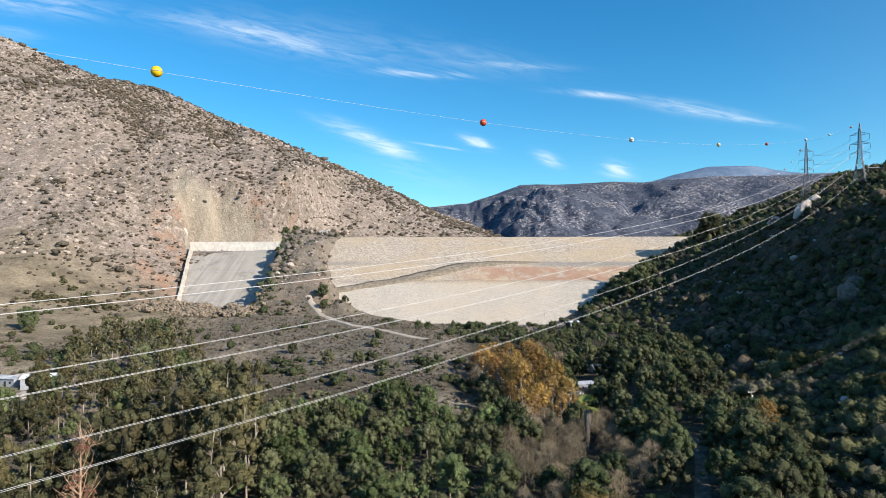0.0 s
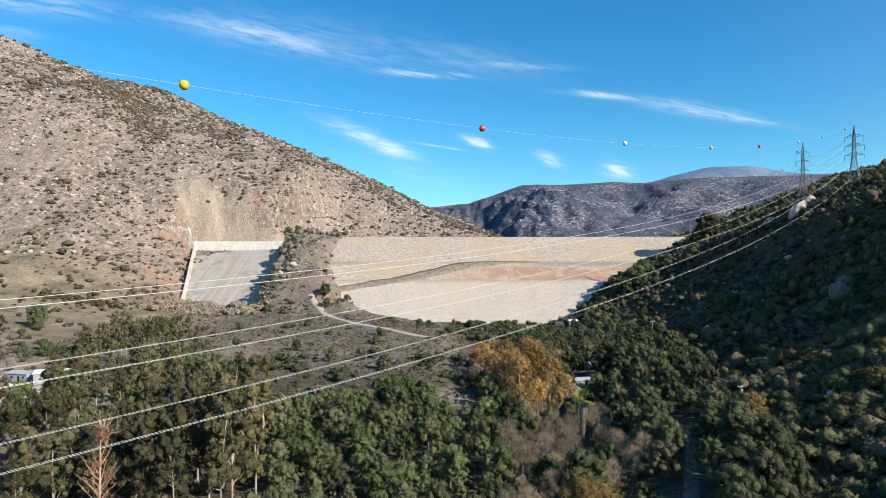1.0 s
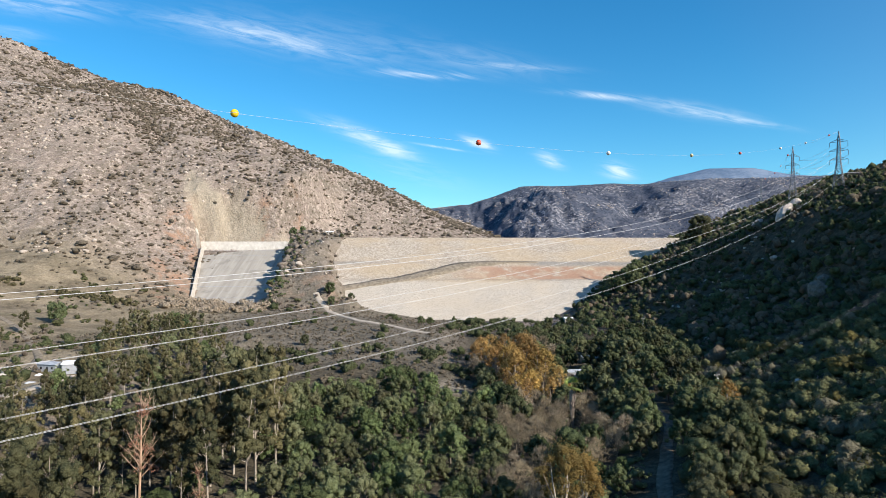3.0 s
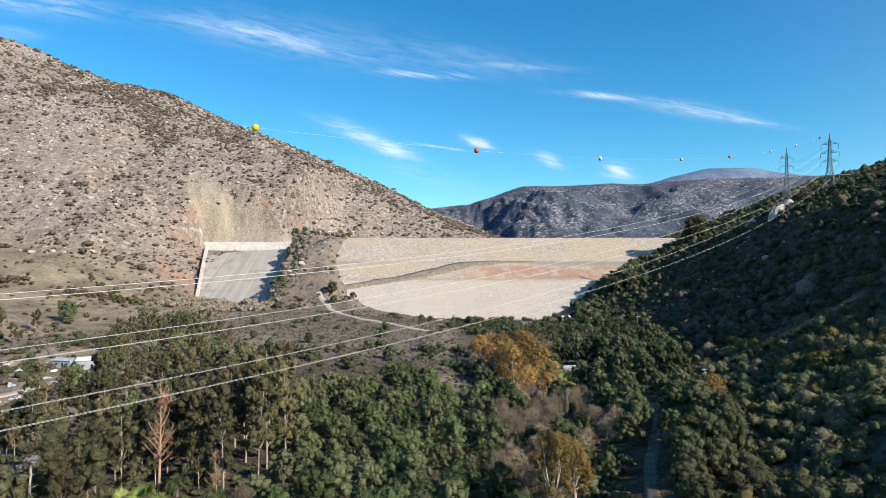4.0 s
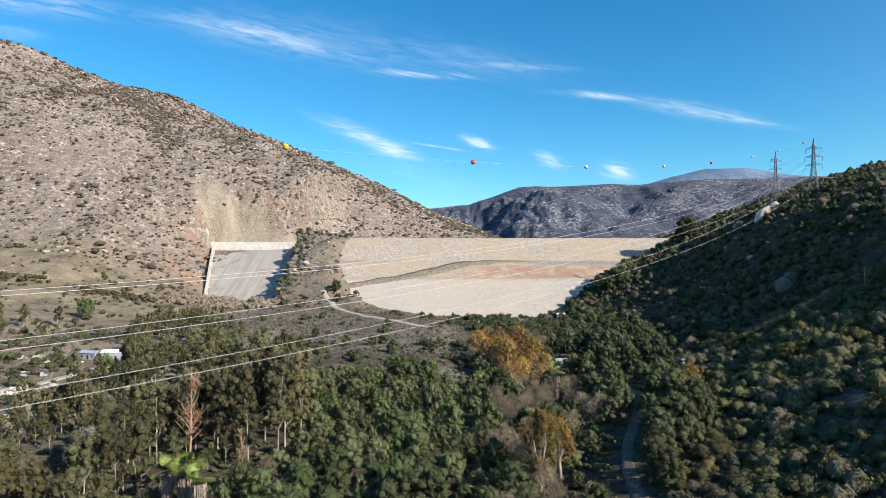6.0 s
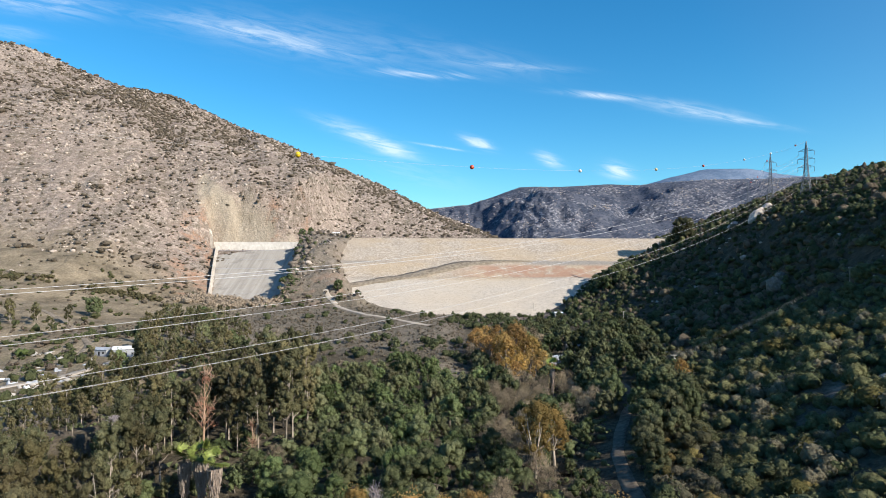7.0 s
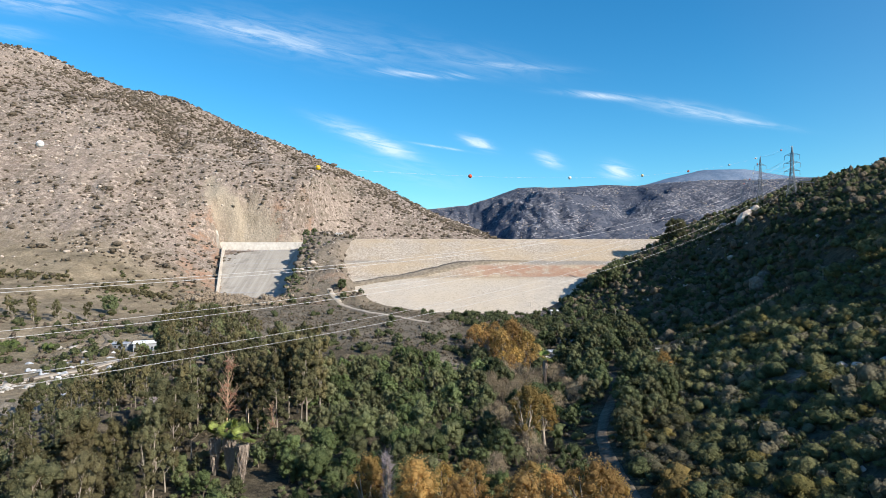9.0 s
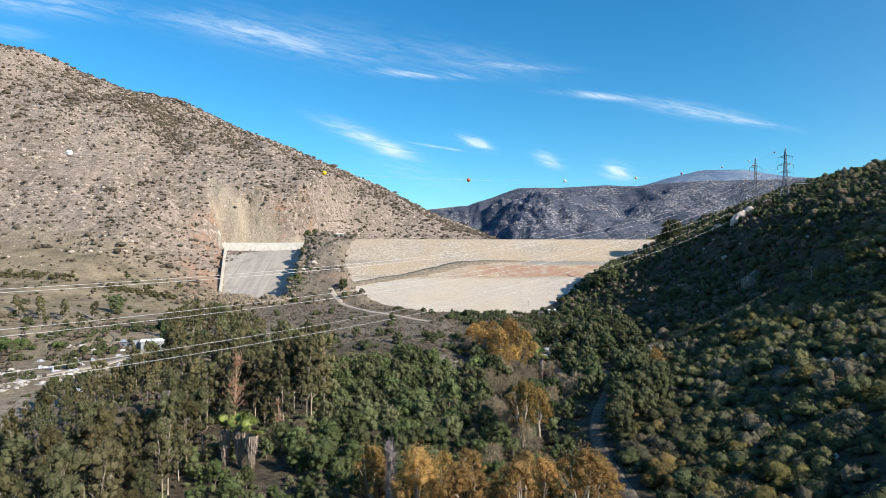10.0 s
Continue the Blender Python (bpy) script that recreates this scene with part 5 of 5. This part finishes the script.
def flats_brush():
    r = np.random.default_rng(51)
    n = 5200
    x, y = r.uniform(-420, -115, n), r.uniform(80, 470, n)
    keep = (x > -0.76 * (y + 110)) & (x < np.array([euc_west(v) for v in y])) & (r.random(n) < 0.22 + 0.9 * fbm(x, y, 40, 3) + 0.35 * ((y > 225) & (y < 310)) - 0.15 * (y > 330))
    keep &= np.abs(x + 181) > 5
    x, y = x[keep], y[keep]
    k = r.random(len(x)) < 0.45
    spread("flats_green_brush", bush_variants(52, 6, 3, 14, 0.14), x[k], y[k], r.gamma(3.0, 0.5, k.sum()) + 0.7, M_THICKET, "green bushes on the flats below the hill", "brush", r)
    spread("flats_dry_brush", bush_variants(53, 6, 2, 10, 0.16), x[~k], y[~k], r.gamma(3.0, 0.4, (~k).sum()) + 0.5, M_BROWNBRUSH, "dry brush on the flats below the hill", "brush", r)
    # bright thickets by the flats' edge
    x, y = r.normal(size=46) * 13 - 262, r.normal(size=46) * 7 + 254
    spread("bright_thicket", bush_variants(57, 6, 3, 24, 0.12), x, y, r.gamma(3, 0.6, 46) + 1.5, M_BRIGHT, "bright green thicket at the edge of the flats", "brush", r)
    # a long dark hedge of brush along the bench
    x = r.choice((-400, -372, -345, -300, -282, -262), 240) + r.normal(size=240) * 7
    y = 455 + 0.10 * (x + 340) + r.normal(size=240) * 4
    spread("bench_brush", bush_variants(54, 6, 2, 12, 0.15), x, y, r.gamma(3, 0.5, 240) + 1.0, M_CHAP, "line of dark green brush along the bench", "brush", r)
    n = 190
    x, y = r.uniform(-430, -225, n), r.uniform(300, 520, n)
    keep = (x > -0.76 * (y + 110)) & (fbm(x, y, 26, 3) > -0.05)
    spread("bench_scrub", bush_variants(56, 6, 3, 12, 0.14), x[keep], y[keep], r.gamma(2.6, 0.6, keep.sum()) + 0.8, M_CHAP, "olive scrub scattered over the bench", "brush", r, 0, 0.8)
    # pale rubble by the farm track
    n = 1100
    x, y = r.uniform(-225, -150, n), r.uniform(160, 262, n)
    keep = (fbm(x, y, 22, 3) > 0.12) & (np.abs(x - np.interp(y, [145, 166, 185, 196, 210, 232, 250], [-222, -205, -194, -187, -177, -172, -170])) > 5) & (x < np.array([euc_west(v) for v in y]))
    spread("rubble", rock_variants(55, 6), x[keep], y[keep], r.gamma(2.0, 0.30, keep.sum()) + 0.3, plain("pale_rubble", (0.43, 0.40, 0.36), 0.9, 0, 0.3, 0.5), "heaps of pale rubble along the farm track", "rubble", r, 0.1, 0.7, soft=False)


flats_brush()


def understory():
    r = np.random.default_rng(81)
    n = 2500
    x, y = r.uniform(-140, 60, n), r.uniform(20, 270, n)
    rx = np.interp(y, [-50, 0, 40, 62, 80, 100, 120, 141, 163, 187, 220, 262, 300], [52, 50, 48, 47.5, 48.5, 50, 53, 60, 69, 79, 80, 74, 66])
    keep = (np.abs(x - rx) > 3.6) & (x > np.array([euc_west(v) for v in y]) - 6) & (r.random(n) < 0.7) & ~((np.abs(x + 62) < 14) & (y > 78) & (y < 103))
    x, y = x[keep], y[keep]
    k = r.random(len(x)) < 0.6
    for pick, mat, word in ((k, M_THICKET, "green"), (~k, M_BROWNBRUSH, "dry brown")):
        spread("understory", bush_variants(82, 8, 2, 6, 0.17), x[pick], y[pick], r.gamma(3.0, 0.35, pick.sum()) + 0.7, mat, word + " brush under the trees", "brush", r)


understory()


def chaparral():
    r = np.random.default_rng(61)
    n = 60000
    x, y = r.uniform(52, 640, n), r.uniform(0, 700, n)
    keep = (x < 0.76 * (y + 110) + 12) & (x > np.interp(y, [-40, 20, 97, 137, 163, 190, 260, 330, 450, 560, 643], [58, 55, 56, 66, 80, 92, 110, 122, 104, 128, 150]))
    keep &= (height(x, y) < 175) & (height(x, y) > np.where(y > 476, dam_z(y) - 1, -99))
    keep &= fbm(x, y, 30, 4) > -0.85 + 0.14 * smooth(x, 100, 130) * (1 - smooth(y, 150, 260))
    keep &= clearing(x, y) < 0.4
    x, y = x[keep], y[keep]
    # one shrub to a cell, cells growing with distance
    cell = np.where(y < 240, 3.5, np.where(y < 420, 3.8, 4.3))
    key = np.round(x / cell) * 1000003 + np.round(y / cell)
    _, first = np.unique(key, return_index=True)
    x, y = x[first], y[first]
    size = np.minimum(r.gamma(2.2, 0.85, len(x)) + 1.1, 5.6)
    close = (y < 150) & (x < 160)
    idx = np.flatnonzero(close)[:300]
    rest = np.ones(len(x), bool)
    rest[idx] = False
    far = rest & (y > 260)
    mid = rest & ~far
    hue = np.digitize(r.random(len(x)) + 0.35 * fbm(x, y, 18, 3), (0.36, 0.68, 0.90))
    near_kinds, far_kinds = bush_variants(62, 14, 4, 40, 0.076), bush_variants(63, 12, 2, 5, 0.13)
    for h, (mat, word) in enumerate(((M_CHAP, "olive green"), (M_CHAPDARK, "dark green"), (M_CHAPGREY, "grey-green"), (M_CHAPGOLD, "yellowing"))):
        a, b = mid & (hue == h), far & (hue == h)
        spread("chaparral", near_kinds, x[a], y[a], size[a], mat, word + " chaparral covering the slope", "chaparral", r)
        # darker kinds replace the near ones: the far slope's shade, done in colour
        mat, word = ((M_CHAPDARK, "dark green"), (M_CHAPDRYSHADE, "grey-brown dry"), (M_CHAPDARK, "dark green"), (M_CHAP, "olive green"))[h]
        spread("far_chaparral", far_kinds, x[b], y[b], size[b] * 1.1, mat, word + " chaparral covering the far slope, a mix darkened for shade", "chaparral", r)
    src = []
    for i, (v, f) in enumerate(bush_variants(64, 6, 6, 74, 0.06)):
        b = thing("chaparral_shrub", ("olive green", "dark green", "grey-green", "olive green", "yellowing", "dark green")[i] + " rounded chaparral shrub on the slope", "shrub", "slope shrubs")
        rr = np.random.default_rng(i)
        stem = merge([limb(rr, (0, 0, -0.1), (rr.normal() * 0.35, rr.normal() * 0.35, 0.5), 0.04, 0.012, k=3, n=2) for _ in range(5)])
        part("stems", mesh_of("stems", *stem, M_BARK), b)
        part("crown", mesh_of("crown", v, f, (M_CHAP, M_CHAPDARK, M_CHAPGREY, M_CHAP, M_CHAPGOLD, M_CHAPDARK)[i], True), b)
        src.append(b)
    for j, i in enumerate(idx):
        m = on_ground(x[i], y[i], r.uniform(0, 6.28), 0.1, float(size[i]))
        if j < len(src):
            src[j].matrix_basis = m
        else:
            copy_thing(src[j % len(src)], m).matrix_basis = m
    n = 900
    x, y = r.uniform(90, 420, n), r.uniform(20, 560, n)
    keep = (x > np.interp(y, [0, 200, 330, 560], [85, 118, 140, 190])) & (fbm(x, y, 30, 3) > 0.05)
    spread("slope_rocks", rock_variants(65, 6), x[keep], y[keep], r.gamma(1.8, 0.35, keep.sum()) + 0.3, M_ROCK, "granite rocks between the shrubs of the slope", "boulders", r, 0.15, soft=False)


chaparral()


def boulder(x, y, sx, sy, sz, turn, tilt, seed, mat, label, sink=0.25):
    r = np.random.default_rng(seed)
    bm = bmesh.new()
    bmesh.ops.create_icosphere(bm, subdivisions=3, radius=1.0)
    off = r.uniform(0, 50, 3)
    for v in bm.verts:
        p = v.co.copy()
        k = 1 + 0.30 * noise.noise(p * 1.3 + Vector(off)) + 0.12 * noise.noise(p * 3.5 + Vector(off))
        v.co = Vector((p.x * sx, p.y * sy, p.z * sz)) * k
    ob = new("boulder", mesh_bm("boulder", bm, mat, False))
    ob.matrix_basis = Matrix.Translation((x, y, ground_z(x, y) + sz * (0.5 - sink))) @ Matrix.Rotation(turn, 4, "Z") @ Matrix.Rotation(tilt, 4, "Y")
    return tagged(ob, label, "boulder", "boulders")


for args in ((263, 445, 12.0, 4.6, 4.6, 0.6, -0.5, 1), (277, 455, 7.0, 4.0, 4.2, 0.5, -0.35, 2), (254, 468, 6.5, 3.2, 3.2, 0.5, -0.4, 3)):
    boulder(*args, M_ROCK, "pale tilted granite slab outcrop on the hillside")
# this pair sits on the dark slope and takes the shade-toned rock
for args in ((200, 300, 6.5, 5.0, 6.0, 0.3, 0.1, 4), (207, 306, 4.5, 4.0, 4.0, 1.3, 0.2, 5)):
    boulder(*args, M_SHADEROCK, "large rounded granite boulder among chaparral")
for args in ((127, 192, 2.2, 1.6, 1.4, 0.3, 0.1, 6), (131, 190, 1.8, 1.3, 1.2, 1.0, 0, 7), (116, 86, 1.7, 1.3, 1.2, 0.2, 0.1, 8), (124, 88, 1.4, 1.1, 1.1, 2.0, 0, 9),
             (226, 392, 3.0, 2.2, 2.2, 0.4, 0.1, 10), (-140, 560, 4.0, 3.0, 2.8, 0.4, 0.2, 11), (-96, 618, 3.6, 2.8, 3.2, 0.3, 0.3, 12), (-104, 630, 2.4, 2.2, 2.4, 1.1, 0.1, 13),
             (-150, 552, 2.8, 2.2, 2.0, 0.9, 0.1, 14), (138, 262, 2.0, 1.6, 1.3, 0.5, 0, 15), (135, 111, 2.6, 1.8, 1.7, 0.7, 0.1, 16), (142, 108, 1.5, 1.3, 1.1, 0.2, 0, 17)):
    boulder(*args, M_ROCK, "pale weathered granite boulder")


# ---- poles and local wires ----
def utility_pole(x, y, H, turn, box=False):
    p = thing("utility_pole", "weathered timber utility pole with a crossarm" + (" and grey transformer" if box else ""), "utility pole", "utility poles", at=on_ground(x, y, turn))
    part("post", mesh_of("post", *tube([(0, 0, -0.8), (0, 0, H * 0.5), (0, 0, H)], [0.2, 0.17, 0.13], 8), M_POLE, True), p)
    bm = bmesh.new()
    add_box(bm, -1.4, 1.4, -0.09, 0.09, H - 0.75, H - 0.55, 0.02)
    arm = part("crossarm", mesh_bm("crossarm", bm, M_POLE), p)
    for dx in (-1.25, 0.0, 1.25):
        part("insulator", mesh_of("insulator", *tube([(dx, 0, H - 0.57), (dx, 0, H - 0.45), (dx, 0, H - 0.28)], [0.07, 0.11, 0.05], 6), M_WHITE), arm)
    if box:
        part("transformer", mesh_of("transformer", *tube([(0.42, 0, H - 2.9), (0.42, 0, H - 2.85), (0.42, 0, H - 1.75), (0.42, 0, H - 1.65)], [0.05, 0.34, 0.34, 0.05], 12), M_WHITE), p, "pale grey transformer can")
    return p


POLES = [(194.3, 224.3, None, 0.6, False, 53.4), (100.0, 198.0, None, 0.4, True, 15.8), (126, 361, 11, 0.2, False, None), (84, 505, 10, 0.1, False, None), (243, 600, 10, 0.5, False, None), (262, 640, 10, 0.5, False, None)]
tops = []
for x, y, H, turn, box, zt in POLES:
    H = H or zt - ground_z(x, y)
    utility_pole(x, y, H, turn, box)
    tops.append(Vector((x, y, ground_z(x, y) + H - 0.3)))


def local_wire(a, b, sag):
    for off in (-1.2, 0.0, 1.2):
        d = Vector((-(b - a).y, (b - a).x, 0)).normalized() * off
        pts = [tuple(a.lerp(b, f) + d - Vector((0, 0, 4 * sag * f * (1 - f)))) for f in np.linspace(0, 1, 24)]
        v, f = tube(pts, [0.022] * 24, 4)
        tagged(new("service_wire", mesh_of("service_wire", v, f, M_GLASSI)), "thin dark service wire between utility poles", "cable")


local_wire(tops[0], tops[1], 3.0)
local_wire(tops[1], tops[2], 3.0)
local_wire(tops[0], Vector((330, 262, 92)), 3.5)


# ---- small buildings ----
def shed(x, y, w, d, h, turn, wall, roof, label, pitch=0.25, base=None):
    b = thing("shed", label, "building", at=on_ground(x, y, turn))
    bm = bmesh.new()
    add_box(bm, -w / 2, w / 2, -d / 2, d / 2, -1.0, h, 0.03)
    walls = part("wall", mesh_bm("wall", bm, wall), b)
    bm = bmesh.new()
    e, t, rise = 0.45, 0.16, d / 2 * pitch
    prof = [(-d / 2 - e, h - e * pitch), (0, h + rise), (d / 2 + e, h - e * pitch), (d / 2 + e, h - e * pitch + t), (0, h + rise + t), (-d / 2 - e, h - e * pitch + t)]
    A = [bm.verts.new((-w / 2 - e, q, z)) for q, z in prof]
    B = [bm.verts.new((w / 2 + e, q, z)) for q, z in prof]
    for i in range(6):
        bm.faces.new((A[i], A[(i + 1) % 6], B[(i + 1) % 6], B[i]))
    for quad in ((0, 1, 4, 5), (1, 2, 3, 4)):
        bm.faces.new([A[i] for i in quad])
        bm.faces.new([B[i] for i in reversed(quad)])
    part("roof", mesh_bm("roof", bm, roof), b)
    for dx, kind, zz in ((-w * 0.28, "window", (1.0, 2.0)), (w * 0.05, "door", (0.0, 2.05)), (w * 0.3, "window", (1.0, 2.0))):
        bm = bmesh.new()
        add_box(bm, dx - 0.5, dx + 0.5, -d / 2 - 0.04, -d / 2 + 0.06, zz[0], zz[1], 0.01)
        part(kind, mesh_bm(kind, bm, M_DARKWIN), b)
    return b


shed(-170, 257, 12.0, 8.0, 4.0, 0.3, M_SHED, M_WHITE, "grey shed with bright white metal roof by the grove")
shed(-184, 259, 10.0, 6.0, 3.2, -0.2, M_SHED, M_TARP, "low grey shed with a pale blue roof by the grove")
shed(57, 268, 7, 5, 2.8, 0.5, M_WALL, M_WHITE, "small white cottage among the oaks")
shed(66, 282, 10, 6, 3.0, 0.2, M_SHED, M_TARP, "grey cottage with pale roof among the oaks")
shed(80, 312, 8, 5, 2.8, 0.1, M_WALL, M_TARP, "small pale house among dark oaks")
shed(99, 462, 7, 5, 3.0, 0.2, M_WALL, M_WHITE, "small white building below the dam")
shed(-128, 655, 8, 4, 2.6, 0.1, M_WALL, M_WHITE, "small white hut on the spur beside the spillway")


def shelter(x, y, w, d, h):
    b = thing("shelter", "low open shelter with flat pale roof on the hilltop", "building", at=on_ground(x, y, 0.15))
    for sx in (-1, 0, 1):
        for sy in (-1, 1):
            bm = bmesh.new()
            add_box(bm, sx * (w / 2 - 0.4) - 0.15, sx * (w / 2 - 0.4) + 0.15, sy * (d / 2 - 0.4) - 0.15, sy * (d / 2 - 0.4) + 0.15, -2, h, 0.02)
            part("post", mesh_bm("post", bm, M_STEEL), b)
    bm = bmesh.new()
    add_box(bm, -w / 2, w / 2, -d / 2, d / 2, h, h + 0.35, 0.05)
    part("roof", mesh_bm("roof", bm, M_SHED), b)


shelter(342, 482, 20, 7, 3.6)


# tarps and stored goods on the flats
def heap(x, y, w, d, h, turn, seed, mat, label):
    r = np.random.default_rng(seed)
    bm = bmesh.new()
    bmesh.ops.create_grid(bm, x_segments=14, y_segments=10, size=0.5)
    off = Vector(r.uniform(0, 60, 3))
    for v in bm.verts:
        e = max(0.0, 1 - (2 * abs(v.co.x)) ** 4) * max(0.0, 1 - (2 * abs(v.co.y)) ** 4)
        q = Vector((v.co.x * w, v.co.y * d, 0))
        v.co = Vector((q.x, q.y, -0.25 + e * h * (0.75 + 0.6 * noise.noise(q * 0.7 + off))))
    ob = new("tarpaulin", mesh_bm("tarpaulin", bm, mat))
    ob.matrix_basis = on_ground(x, y, turn)
    return tagged(ob, label, "tarp", "stored goods")


goods = np.random.default_rng(91)
for i in range(22):
    gy = goods.uniform(188, 252)
    gx = float(np.interp(gy, (188, 210, 232, 252), (-192, -177, -172, -172))) + goods.choice((-1, 1)) * goods.uniform(7, 26)
    if gx < euc_west(gy) - 6:
        heap(gx, gy, goods.uniform(2, 5), goods.uniform(1.5, 3), goods.uniform(0.8, 1.8), goods.uniform(0, 3), 20 + i, (M_TARP, M_WHITE, M_SHED)[i % 3], ("pale tarpaulin draped over stored goods", "white sheeting over a heap of goods", "grey cover over a heap of goods")[i % 3])
for x, y, w, d, h, turn, seed in ((-182, 200, 7, 4, 1.6, 0.4, 1), (-190, 199, 6, 3.5, 1.8, 1.0, 2), (-171, 204, 5, 3, 1.2, 0.2, 3), (-204, 252, 7, 3, 1.4, 0.3, 4), (-186, 213, 5, 3, 1.3, 0.6, 9), (-214, 224, 6, 3, 1.2, 0.2, 10), (-196, 206, 8, 3, 1.3, 0.1, 5), (-164, 206, 4, 3, 1.2, 0.7, 6), (-150, 150, 5, 3, 1.1, 0.5, 7), (-163, 230, 5, 3, 1.5, 0.1, 8)):
    heap(x, y, w * 0.75, d * 0.75, h, turn, seed, M_TARP, "pale tarpaulin draped over stored goods")
